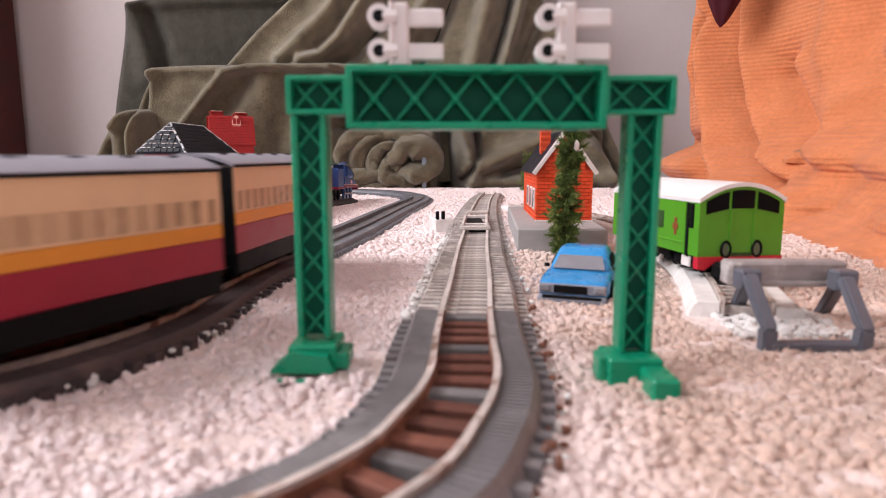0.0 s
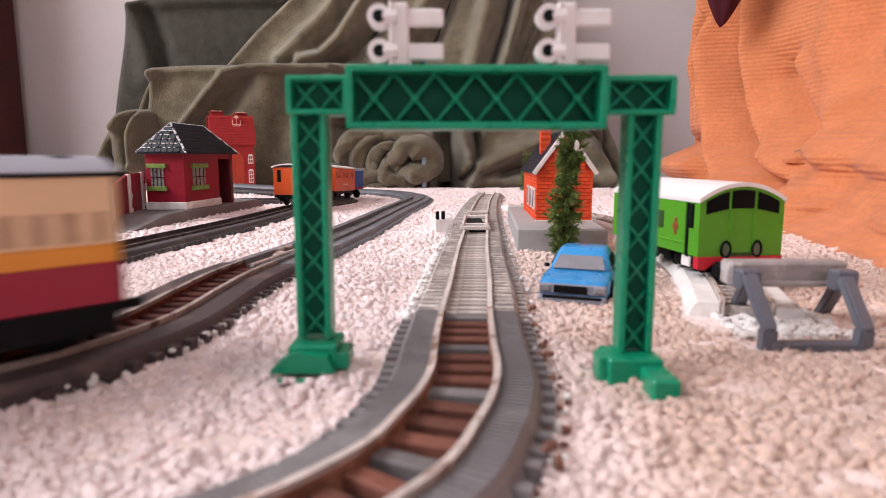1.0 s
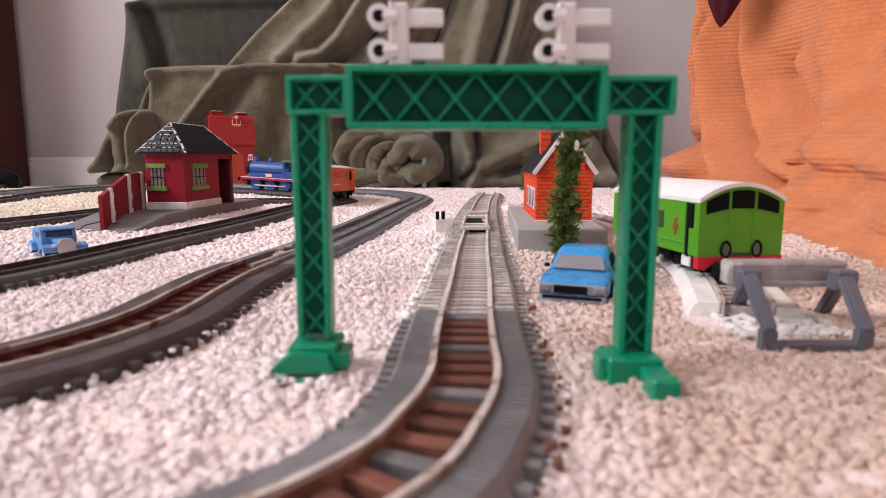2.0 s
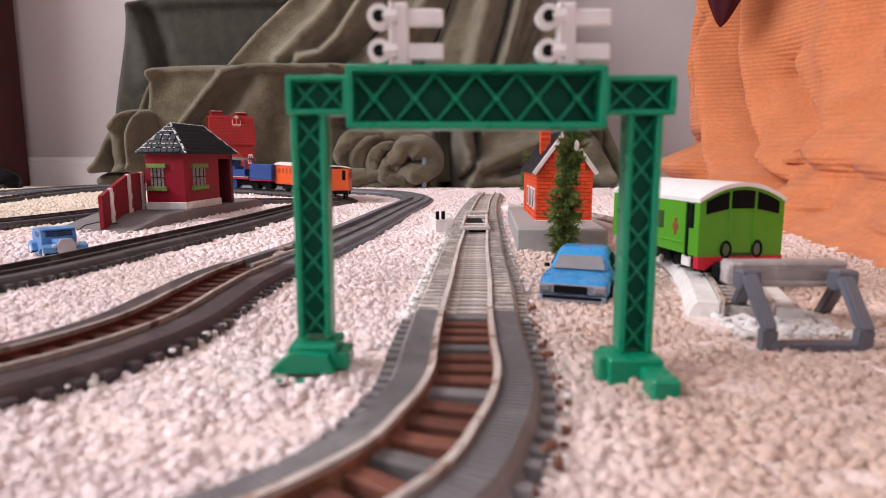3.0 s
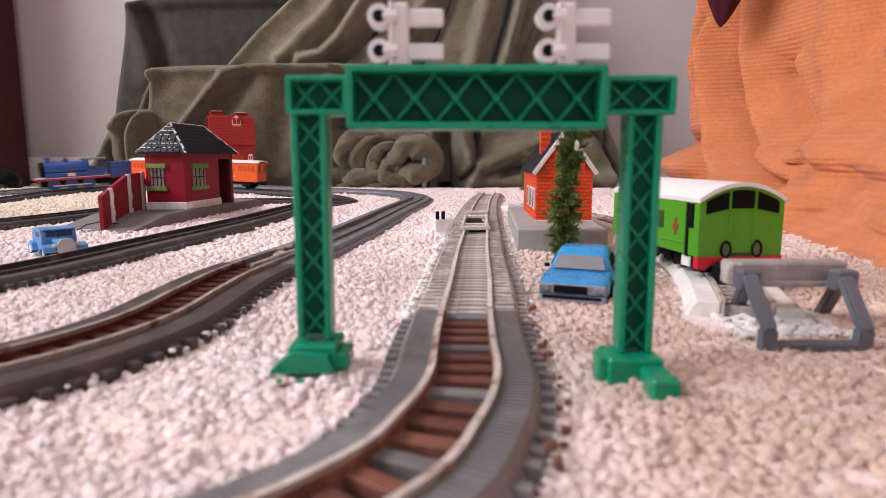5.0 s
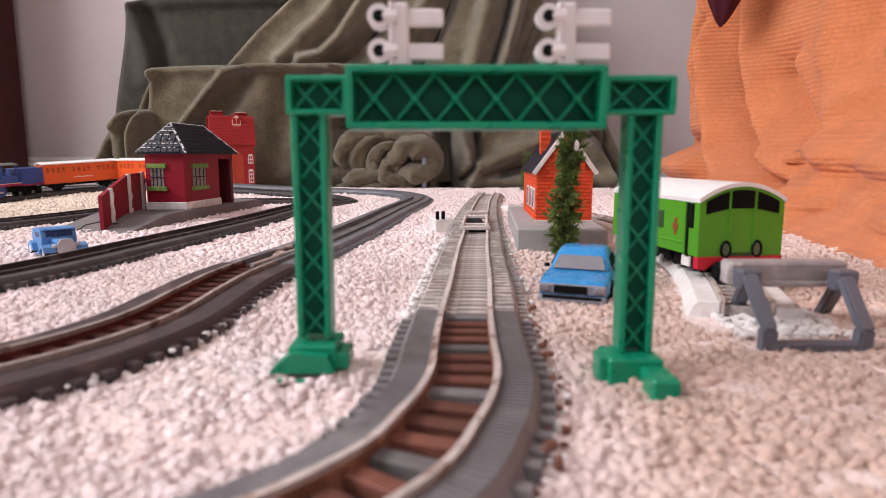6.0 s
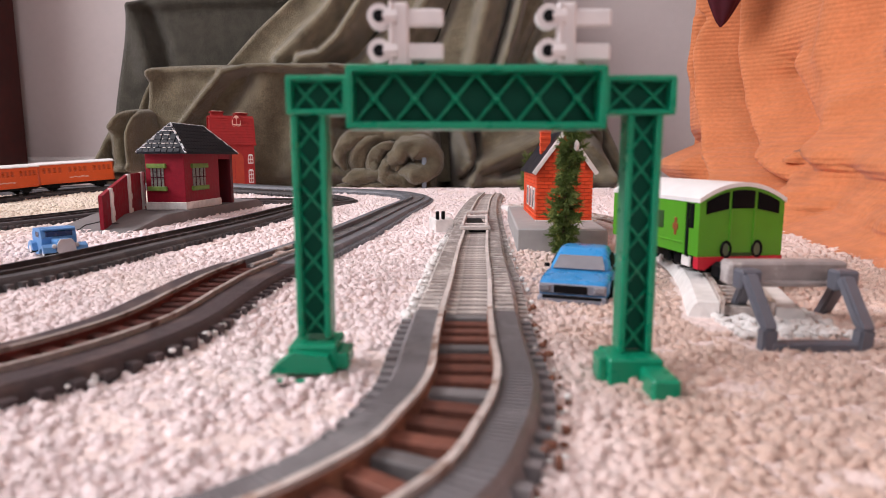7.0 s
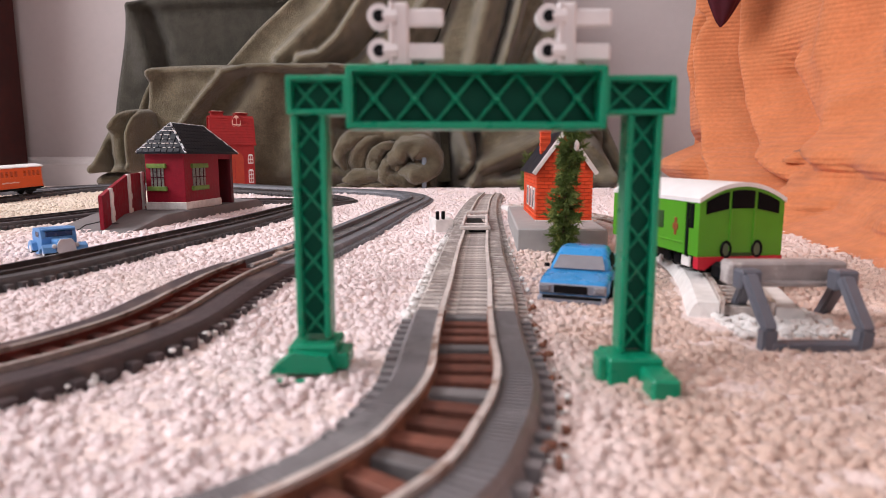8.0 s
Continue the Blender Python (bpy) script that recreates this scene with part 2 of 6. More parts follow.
LINE_C = Path(laid([(-0.075, 0.05), (-0.045, 0.066), (-0.024, 0.080), (-0.0075, 0.100), (-0.001, 0.117), (0.003, 0.131), (0.0053, 0.147), (0.006, 0.17), (0.0078, 0.205), (0.0113, 0.255), (0.0165, 0.345), (0.0223, 0.425), (0.035, 0.6), (0.053, 0.795), (0.07, 0.93)]))
LINE_M = Path(laid([(-1.15, -0.85), (-0.92, -0.52), (-0.66, -0.24), (-0.45, -0.07), (-0.30, 0.02), (-0.20, 0.085), (-0.144, 0.1215), (-0.1118, 0.1548), (-0.0968, 0.193), (-0.0945, 0.235), (-0.092, 0.265), (-0.087, 0.30), (-0.078, 0.38), (-0.066, 0.48), (-0.05, 0.65), (-0.037, 0.78), (-0.036, 0.86), (-0.055, 0.95), (-0.11, 1.015), (-0.20, 1.045), (-0.30, 1.07), (-0.40, 1.115), (-0.50, 1.14), (-0.60, 1.11), (-0.68, 1.02), (-0.74, 0.9), (-0.80, 0.6)]))
M_START = min((((p.x + 0.30) ** 2 + (p.y - 0.02) ** 2), s) for p, s in zip(LINE_M.p, LINE_M.s))[1]
LINE_S = Path(laid([(-0.33, 0.12), (-0.25, 0.20), (-0.205, 0.275), (-0.188, 0.38), (-0.172, 0.50), (-0.164, 0.588), (-0.160, 0.66), (-0.153, 0.73), (-0.144, 0.79), (-0.139, 0.85), (-0.150, 0.905), (-0.185, 0.945), (-0.235, 0.965), (-0.30, 0.975), (-0.40, 0.995), (-0.495, 1.02), (-0.563, 1.005), (-0.607, 0.945), (-0.632, 0.87), (-0.648, 0.78), (-0.655, 0.66), (-0.66, 0.45), (-0.66, 0.1)]))
LINE_L = Path(laid([(-0.50, 0.22), (-0.42, 0.37), (-0.375, 0.48), (-0.352, 0.56), (-0.338, 0.64), (-0.31, 0.72), (-0.25, 0.79), (-0.19, 0.845)]))
LINE_G = Path(laid([(0.108, 0.215), (0.125, 0.27), (0.138, 0.33), (0.145, 0.42), (0.14, 0.52), (0.12, 0.60), (0.08, 0.69)]))
# ---- the room ----
X0, X1, Y0, Y1, ZC = -1.95, 1.75, -2.05, 1.50, 2.35


def room():
    bm = B()
    nx, ny = 150, 140
    vs = []
    for j in range(ny + 1):
        for i in range(nx + 1):
            x = X0 + (X1 - X0) * i / nx
            y = Y0 + (Y1 - Y0) * j / ny
            vs.append(bm.verts.new((x, y, ground(x, y) + 0.0017)))
    for j in range(ny):
        for i in range(nx):
            a = j * (nx + 1) + i
            bm.faces.new((vs[a], vs[a + 1], vs[a + nx + 2], vs[a + nx + 1]))
    tagged(part("floor", bm, CARPET, smooth=True), "pale pinkish-beige tufted carpet floor", "floor", kind="structure")
    t = 0.1
    zb = -0.03
    w = B()
    box(w, ((X0 + X1) / 2, Y1 + t / 2, (ZC + zb) / 2), (X1 - X0 + 2 * t, t, ZC - zb))
    tagged(part("wall_north", w, WALL), "plain warm grey painted wall behind the armchair", "wall", kind="structure")
    w = B()
    box(w, (X1 + t / 2, (Y0 + Y1) / 2, (ZC + zb) / 2), (t, Y1 - Y0, ZC - zb))
    tagged(part("wall_east", w, WALL), "plain warm grey painted wall", "wall", kind="structure")
    # unseen walls, each with an added window opening
    def holed(name, m, length, mid=0.0):
        w = B()
        a, b, lo, hi = mid - 0.8, mid + 0.8, 0.85, 2.05
        for c, s in (((-length / 2 + a) / 2, (length / 2 + a)), ((length / 2 + b) / 2, (length / 2 - b))):
            box(w, (c, 0, (ZC + zb) / 2), (s, t, ZC - zb), m)
        box(w, (mid, 0, (lo + zb) / 2), (b - a, t, lo - zb), m)
        box(w, (mid, 0, (ZC + hi) / 2), (b - a, t, ZC - hi), m)
        tagged(part(name, w, WALL), "plain warm grey painted wall with an added window opening", "wall", kind="structure")
    holed("wall_west", pose(X0 - t / 2, (Y0 + Y1) / 2, 0, 0, 0, 90), Y1 - Y0, 0.375)
    holed("wall_south", pose((X0 + X1) / 2, Y0 - t / 2, 0), X1 - X0 + 2 * t)
    c = B()
    box(c, ((X0 + X1) / 2, (Y0 + Y1) / 2, ZC + 0.05), (X1 - X0 + 0.2, Y1 - Y0 + 0.2, 0.1))
    tagged(part("ceiling", c, CEIL), "plain white painted ceiling", "ceiling", kind="structure")
    s = B()
    prism(s, [(Y1, -0.02), (Y1 - 0.013, -0.02), (Y1 - 0.013, 0.043), (Y1 - 0.010, 0.047), (Y1 - 0.010, 0.055), (Y1 - 0.005, 0.060), (Y1, 0.062)], X0, X1, 'X')
    tagged(part("baseboard", s, TRIM), "white painted moulded baseboard along the wall", "baseboard", kind="structure")


room()


def carpet_tufts():
    """Short curled yarn ends, outside the roadbeds."""
    rng = np.random.default_rng(3)
    g = (1 + 5 ** 0.5) / 2
    ico = (np.array([(-1, g, 0), (1, g, 0), (-1, -g, 0), (1, -g, 0), (0, -1, g), (0, 1, g), (0, -1, -g), (0, 1, -g), (g, 0, -1), (g, 0, 1), (-g, 0, -1), (-g, 0, 1)]) / 1.9,
           np.array([(0, 11, 5), (0, 5, 1), (0, 1, 7), (0, 7, 10), (0, 10, 11), (1, 5, 9), (5, 11, 4), (11, 10, 2), (10, 7, 6), (7, 1, 8), (3, 9, 4), (3, 4, 2), (3, 2, 6), (3, 6, 8), (3, 8, 9), (4, 9, 5), (2, 4, 11), (6, 2, 10), (8, 6, 7), (9, 8, 1)]))
    octa = (np.array([(1, 0, 0), (0, 1, 0), (-1, 0, 0), (0, -1, 0), (0, 0, 1), (0, 0, -1)], float),
            np.array([(0, 1, 4), (1, 2, 4), (2, 3, 4), (3, 0, 4), (1, 0, 5), (2, 1, 5), (3, 2, 5), (0, 3, 5)]))
    beds = [(np.array([(p.x, p.y) for p in line.p[::3]])) for line in (LINE_C, LINE_M, LINE_S, LINE_L, LINE_G)]
    verts, faces, base = [], [], 0
    for y0, y1, gap, rad, shape in ((0.03, 0.36, 0.00185, 0.00165, ico), (0.36, 0.75, 0.0028, 0.0022, ico), (0.75, 1.34, 0.0044, 0.0031, octa)):
        xs = np.arange(-0.78 * y1 - 0.05, 0.78 * y1 + 0.05, gap)
        ys = np.arange(y0, y1, gap)
        gx, gy = np.meshgrid(xs, ys)
        P = np.stack([gx.ravel(), gy.ravel()], 1) + rng.uniform(-0.6, 0.6, (gx.size, 2)) * gap
        P = P[np.abs(P[:, 0]) < 0.74 * P[:, 1] + 0.03]
        ok = np.ones(len(P), bool)
        for bed in beds:
            for k in range(0, len(P), 4000):
                d = np.min(((P[k:k + 4000, None, :] - bed[None]) ** 2).sum(2), 1)
                ok[k:k + 4000] &= d > 0.0222 ** 2
        ok &= ~((np.abs(P[:, 0] + 0.034) < 0.0105) & (np.abs(P[:, 1] - 0.1555) < 0.0085))
        P = P[ok]
        n = len(P)
        V, Fc = shape
        z = np.array([ground(x, y) for x, y in P])
        clump = np.array([noise.noise((x * 130, y * 130, 0)) + 0.8 * noise.noise((x * 45, y * 45, 4)) for x, y in P])
        r = rad * rng.uniform(0.55, 1.3, n)
        sc = np.stack([r * rng.uniform(0.75, 1.3, n), r * rng.uniform(0.75, 1.3, n), r * rng.uniform(0.65, 1.1, n) * (1.0 if shape is ico else 0.75)], 1)
        ang = rng.uniform(0, 6.28, n)
        tx, ty = rng.uniform(-0.5, 0.5, n), rng.uniform(-0.5, 0.5, n)
        m = len(V)
        W = V[None] * (1 + rng.uniform(-0.3, 0.3, (n, m, 1))) * sc[:, None, :]
        X = W[..., 0] + tx[:, None] * W[..., 2]
        Y = W[..., 1] + ty[:, None] * W[..., 2]
        c, s = np.cos(ang)[:, None], np.sin(ang)[:, None]
        up = (z + 0.0011 + clump * 0.0011 + rng.uniform(-0.0006, 0.0006, n))[:, None]
        verts.append(np.stack([X * c - Y * s + P[:, 0:1], X * s + Y * c + P[:, 1:2], W[..., 2] + up], 2).reshape(-1, 3))
        faces.append((Fc[None] + m * np.arange(n)[:, None, None]).reshape(-1, 3) + base)
        base += n * m
        # loose yarn ends that stick out of each tuft
        ends = 4 if y0 < 0.3 else 0
        for _ in range(ends):
            a, e = rng.uniform(0, 6.283, n), rng.uniform(0.05, 1.3, n)
            d = np.stack([np.cos(a) * np.cos(e), np.sin(a) * np.cos(e), np.sin(e)], 1)
            q = np.stack([-np.sin(a), np.cos(a), np.zeros(n)], 1) * (r * 0.22)[:, None]
            h = np.cross(d, q)
            c0 = np.concatenate([P, up], 1) + d * (r * 0.45)[:, None]
            tip = c0 + d * (r * rng.uniform(0.6, 1.15, n))[:, None] + rng.uniform(-0.3, 0.3, (n, 3)) * r[:, None]
            verts.append(np.stack([c0 - q, c0 + q, c0 + h, tip], 1).reshape(-1, 3))
            faces.append((np.array([(0, 1, 3), (1, 2, 3), (2, 0, 3)])[None] + 4 * np.arange(n)[:, None, None]).reshape(-1, 3) + base)
            base += 4 * n
    out, faces = np.concatenate(verts), np.concatenate(faces)
    me = bpy.data.meshes.new("carpet_tufts")
    me.vertices.add(len(out)), me.loops.add(faces.size), me.polygons.add(len(faces))
    me.vertices.foreach_set("co", out.ravel())
    me.loops.foreach_set("vertex_index", faces.ravel())
    me.polygons.foreach_set("loop_start", np.arange(0, faces.size, 3))
    me.polygons.foreach_set("use_smooth", np.ones(len(faces), bool))
    me.update()
    me.validate()
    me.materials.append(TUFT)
    tagged(new("carpet_tufts", me), "short curly pale pink carpet yarn tufts", "carpet", kind="stuff")


carpet_tufts()


# ---- tracks ----
RAILZ = 0.009


def track_piece(name, label, line, s0, s1, bed, ties, tie_gap=0.0075, teeth=True, group="model railway track", step=0.006, deep=True, rail=None, web=None, ribs=0.0, wide=0.0):
    th = thing(name, label, "toy track", group=group)
    for sg in (-1, 1):
        bm = B()
        sweep(bm, line, [(sg * 0.0091, 0.0), (sg * 0.0091, 0.0074), (sg * (0.0165 + wide), 0.0074), (sg * (0.0176 + wide), 0.0064), (sg * (0.0205 + wide), 0.0)], s0, s1, step)
        part("roadbed_shoulder", bm, bed, th)
        bm = B()
        sweep(bm, line, [(sg * 0.0075, 0.003), (sg * 0.0075, 0.0078), (sg * 0.0072, 0.009), (sg * 0.0089, 0.009), (sg * 0.0087, 0.0078), (sg * 0.0087, 0.003)], s0, s1, step)
        part("rail", bm, rail or RAIL, th, "worn metal rail")
        if web:
            bm = B()
            sweep(bm, line, [(sg * 0.0070, 0.0022), (sg * 0.0070, 0.0074), (sg * 0.00752, 0.0076), (sg * 0.00752, 0.0022)], s0, s1, step)
            part("rail_web", bm, web, th, "rusty inner side of the rail")
        if ribs:
            bm = B()
            s = s0 + ribs * 0.5
            while s < s1:
                p, sd = line.at(s), line.side(s)
                m = Matrix.Translation(p + sd * sg * 0.0131) @ Matrix.Rotation(math.atan2(sd.y, sd.x), 4, 'Z')
                box(bm, (0, 0, 0.0074), (0.0066, ribs * 0.5, 0.0010 if ribs > 0.003 else 0.0009), m)
                s += ribs
            tagged(part("shoulder_ribs", bm, bed, th), kind="stuff")
        if teeth:
            bm = B()
            s = s0 + 0.004
            while s < s1 - 0.003:
                p, sd = line.at(s), line.side(s)
                ang = math.atan2(sd.y, sd.x)
                m = Matrix.Translation(p + sd * sg * (0.0195 + wide)) @ Matrix.Rotation(ang, 4, 'Z')
                box(bm, (0, 0, 0.0026), (0.0042, 0.0032, 0.0046), m)
                s += 0.0062
            tagged(part("ballast_edge", bm, bed, th), kind="stuff")
    bm = B()
    sweep(bm, line, [(-0.0096, 0.0), (-0.0096, 0.0022 if deep else 0.004), (0.0096, 0.0022 if deep else 0.004), (0.0096, 0.0)], s0, s1, step)
    part("trough", bm, bed, th)
    mesh = None
    s, i = s0 + tie_gap * 0.5, 0
    while s < s1 - tie_gap * 0.3:
        p, sd = line.at(s), line.side(s)
        ang = math.atan2(sd.y, sd.x)
        m = Matrix.Translation(p) @ Matrix.Rotation(ang, 4, 'Z')
        k = i % len(ties)
        if mesh is None:
            mesh = {}
        if k not in mesh:
            bm = B()
            box(bm, (0, 0, 0.0045), (0.0185, tie_gap * 0.52, 0.0035), None, 0.0004)
            ob = part("sleeper", bm, ties[k], th, at=m)
            mesh[k] = ob.data
        else:
            ob = new("sleeper", mesh[k])
            ob.parent, ob.matrix_basis = th, m
        s += tie_gap
        i += 1
    return th


def s_at_y(line, y):
    return min(((abs(p.y - y), s) for p, s in zip(line.p, line.s)))[1]


def white_edge():
    """Plaster smeared along one side of the whitewashed track."""
    bm = B()
    rng = random.Random(5)
    s = s_at_y(LINE_C, 0.212)
    while s < s_at_y(LINE_C, 0.44):
        p, sd = LINE_C.at(s), LINE_C.side(s)
        ball(bm, p - sd * (0.0205 + rng.uniform(-0.0012, 0.0012)) + Vector((0, 0, rng.uniform(0.002, 0.0045))), rng.uniform(0.0016, 0.0026), 1, (1, 1.6, 0.8))
        s += 0.0022
    th = tagged(part("plaster_edge", bm, WHITEPAINT, smooth=True), "rough white plaster smeared along the track edge", "plaster", kind="stuff")


def edge_crumbs(name, label, line, side, s0, s1, gap, mat, seed):
    """Crumbs of plaster and dirt caught along a roadbed's edge."""
    rng = random.Random(seed)
    bm = B()
    s = s0
    while s < s1:
        p, sd = line.at(s), line.side(s)
        for k in range(rng.choice((0, 1, 1, 2))):
            c = p + sd * side * (0.0225 + rng.uniform(-0.0022, 0.0022)) + Vector((0, 0, rng.uniform(0.0010, 0.0046)))
            ball(bm, c, rng.uniform(0.0006, 0.0014), 1, (rng.uniform(0.7, 1.4), rng.uniform(0.7, 1.4), rng.uniform(0.6, 1.1)))
        s += gap * rng.uniform(0.5, 1.5)
    tagged(part(name, bm, mat), label, "crumbs", kind="stuff")


def tracks():
    c1 = s_at_y(LINE_C, 0.207)
    track_piece("track", "curved toy track with smooth grey shoulders and rust-brown sleepers on carpet", LINE_C, 0.0, c1, BEDC, [TIE, TIE, TIEGREY, TIE], 0.0085, teeth=True, step=0.003, web=RAILSIDE, ribs=0.0017)
    track_piece("track", "straight toy track washed with chalky white paint on carpet", LINE_C, c1 + 0.0006, LINE_C.length, BEDWHITE, [TIEWHITE], 0.0062, teeth=True, ribs=0.0062, rail=RAILPALE)
    white_edge()
    m2 = s_at_y(LINE_M, 0.295)
    track_piece("track", "dark grey toy track with rust-brown sleepers on carpet", LINE_M, 0, m2, BEDM, [TIEM], 0.008, web=WEBM, rail=RAILM, wide=0.0025)
    track_piece("track", "blue-grey toy track running to a bend on carpet", LINE_M, m2 + 0.0006, LINE_M.length, BED, [TIEGREY], 0.0085, rail=RAILDULL)
    track_piece("track", "dark grey station track loop on carpet", LINE_S, 0, LINE_S.length, BEDDARK, [TIEDARK], 0.0085, rail=RAILDARK)
    track_piece("track", "dark grey siding track behind the station on carpet", LINE_L, 0, LINE_L.length, BEDDARK, [TIEDARK], 0.0085, rail=RAILDARK)
    track_piece("track", "short siding track painted chalky white on carpet", LINE_G, 0, LINE_G.length, WHITEPAINT, [TIEWHITE], 0.0075, teeth=False)

    near = s_at_y(LINE_M, 0.085)
    edge_crumbs("ballast_crumbs", "pale plaster crumbs along the dark track's edge", LINE_M, 1, near, near + 0.30, 0.0030, WHITEPAINT, 31)
    edge_crumbs("rust_crumbs", "rust-brown crumbs along the dark track's edge", LINE_M, 1, near, near + 0.22, 0.0060, RAILSIDE, 32)
    edge_crumbs("rust_crumbs", "rust-brown dirt along the curved track's edge", LINE_C, 1, 0.02, 0.22, 0.0024, RAILSIDE, 33)
    edge_crumbs("ballast_crumbs", "pale plaster crumbs along the curved track's edge", LINE_C, 1, 0.05, 0.42, 0.0045, WHITEPAINT, 34)


tracks()


# ---- the signal gantry ----
def lattice(owner, x0, x1, z0, z1, y, n, vertical=False, r=0.0006):
    """Crossing ribs in a frame."""
    for i in range(n):
        if vertical:
            a, b = z0 + (z1 - z0) * i / n, z0 + (z1 - z0) * (i + 1) / n
            ends = (((x0, y, a), (x1, y, b)), ((x1, y, a), (x0, y, b)))
        else:
            a, b = x0 + (x1 - x0) * i / n, x0 + (x1 - x0) * (i + 1) / n
            ends = (((a, y, z0), (b, y, z1)), ((b, y, z0), (a, y, z1)))
        for p, q in ends:
            part("rib", rod(B(), p, q, r, seg=6), GREEN, owner)


def framed(bm, x0, x1, z0, z1, y0, y1, w, bev=0.0004):
    box(bm, ((x0 + x1) / 2, (y0 + y1) / 2, z1 - w / 2), (x1 - x0, y1 - y0, w), None, bev)
    box(bm, ((x0 + x1) / 2, (y0 + y1) / 2, z0 + w / 2), (x1 - x0, y1 - y0, w), None, bev)
    box(bm, (x0 + w / 2, (y0 + y1) / 2, (z0 + z1) / 2), (w, y1 - y0 - 0.0001, z1 - z0 - 1.2 * w), None, bev * 0.5)
    box(bm, (x1 - w / 2, (y0 + y1) / 2, (z0 + z1) / 2), (w, y1 - y0 - 0.0001, z1 - z0 - 1.2 * w), None, bev * 0.5)


def gantry():
    th = thing("signal_gantry", "green plastic toy signal gantry standing over the track", "signal gantry")
    Y = 0.160
    for x0, x1, zb in ((-0.0378, -0.0290, 0.0125), (0.0458, 0.0546, 0.0085)):
        bm = B()
        for x in (x0 + 0.00085, x1 - 0.00085):
            box(bm, (x, Y, (zb + 0.070) / 2), (0.0017, 0.007, 0.070 - zb), None, 0.0004)
        post = part("post", bm, GREEN, th)
        lattice(post, x0 + 0.001, x1 - 0.001, zb, 0.069, Y - 0.0012, 7, True, 0.00042)
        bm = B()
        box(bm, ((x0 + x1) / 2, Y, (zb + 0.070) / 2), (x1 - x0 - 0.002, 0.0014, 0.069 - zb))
        part("post_web", bm, GREEN_SHADE, th)
    # outer beam ends
    for x0, x1 in ((-0.0385, -0.0232), (0.0396, 0.0572)):
        bm = B()
        framed(bm, x0, x1, 0.0695, 0.0790, Y - 0.0045, Y + 0.0045, 0.0014)
        end = part("beam_end", bm, GREEN, th)
        lattice(end, x0 + 0.001, x1 - 0.001, 0.0705, 0.078, Y - 0.0014, 2, False, 0.00042)
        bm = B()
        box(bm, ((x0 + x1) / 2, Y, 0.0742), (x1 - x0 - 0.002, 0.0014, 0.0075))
        part("beam_web", bm, GREEN_SHADE, th)
    bm = B()
    framed(bm, -0.0235, 0.0398, 0.0660, 0.0812, Y - 0.0065, Y + 0.006, 0.0017)
    beam = part("beam", bm, GREEN, th)
    lattice(beam, -0.0222, 0.0385, 0.0675, 0.0797, Y - 0.0012, 6, False, 0.00050)
    for i in range(6):
        part("boss", ball(B(), (-0.0222 + 0.0607 * (i + 0.5) / 6, Y - 0.0016, 0.0736), 0.0012, 2), GREEN, beam, smooth=True)
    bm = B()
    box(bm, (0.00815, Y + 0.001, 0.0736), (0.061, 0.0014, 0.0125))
    part("beam_web", bm, GREEN_SHADE, th)
    # feet
    bm = B()
    box(bm, (-0.0333, Y - 0.0005, 0.0092), (0.0125, 0.0135, 0.0050), None, 0.0006)
    prism(bm, [(-0.0435, 0.0055), (-0.0272, 0.0055), (-0.0290, 0.0098), (-0.0375, 0.0108), (-0.0430, 0.0066)], Y - 0.0105, Y - 0.003)
    box(bm, (-0.0262, Y - 0.002, 0.0075), (0.004, 0.010, 0.0042), None, 0.0005)
    part("foot", bm, GREEN, th)
    bm = B()
    box(bm, (0.0490, Y - 0.0025, 0.0042), (0.0140, 0.0125, 0.0088), None, 0.0006)
    box(bm, (0.0415, Y - 0.003, 0.0042), (0.0028, 0.007, 0.0085), None, 0.0004)
    box(bm, (0.0532, Y - 0.0125, 0.0034), (0.0068, 0.0135, 0.0068), None, 0.0006)
    part("foot", bm, GREEN, th)
    # signal heads
    for x in (-0.0105, 0.0300):
        bm = B()
        box(bm, (x, Y - 0.002, 0.0885), (0.0043, 0.005, 0.0150), None, 0.0005)
        box(bm, (x - 0.002, Y - 0.004, 0.0885), (0.0010, 0.003, 0.0150), None, 0.0003)
        post = part("signal_post", bm, WHITEPL, th, "cloudy white plastic signal post")
        for z in (0.0845, 0.0925):
            bm = B()
            rod(bm, (x - 0.0048, Y - 0.0055, z), (x - 0.0048, Y - 0.0020, z), 0.0029, seg=20)
            rod(bm, (x - 0.0040, Y - 0.0045, z), (x - 0.0005, Y - 0.0045, z), 0.0018, seg=8)
            part("signal_lens_ring", bm, WHITEPL, post)
            bm = B()
            rod(bm, (x - 0.0048, Y - 0.0061, z), (x - 0.0048, Y - 0.0050, z), 0.0014, seg=16)
            part("signal_lens", bm, BLACK, post)
            bm = B()
            box(bm, (x + 0.0062, Y - 0.003, z), (0.0090, 0.0018, 0.0042), None, 0.0005)
            part("signal_arm", bm, WHITEPL, post, "white plastic signal arm")
        for dx in (-0.0018, 0.0018):
            bm = B()
            ball(bm, (x + dx, Y - 0.003, 0.0818), 0.0013, 1)
            part("rivet", bm, WHITEPL, post, smooth=True)


gantry()


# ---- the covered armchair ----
def view_to_metres(u, v, k):
    """Chair points traced in the camera's view to metres; k scales for depth."""
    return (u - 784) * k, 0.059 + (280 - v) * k


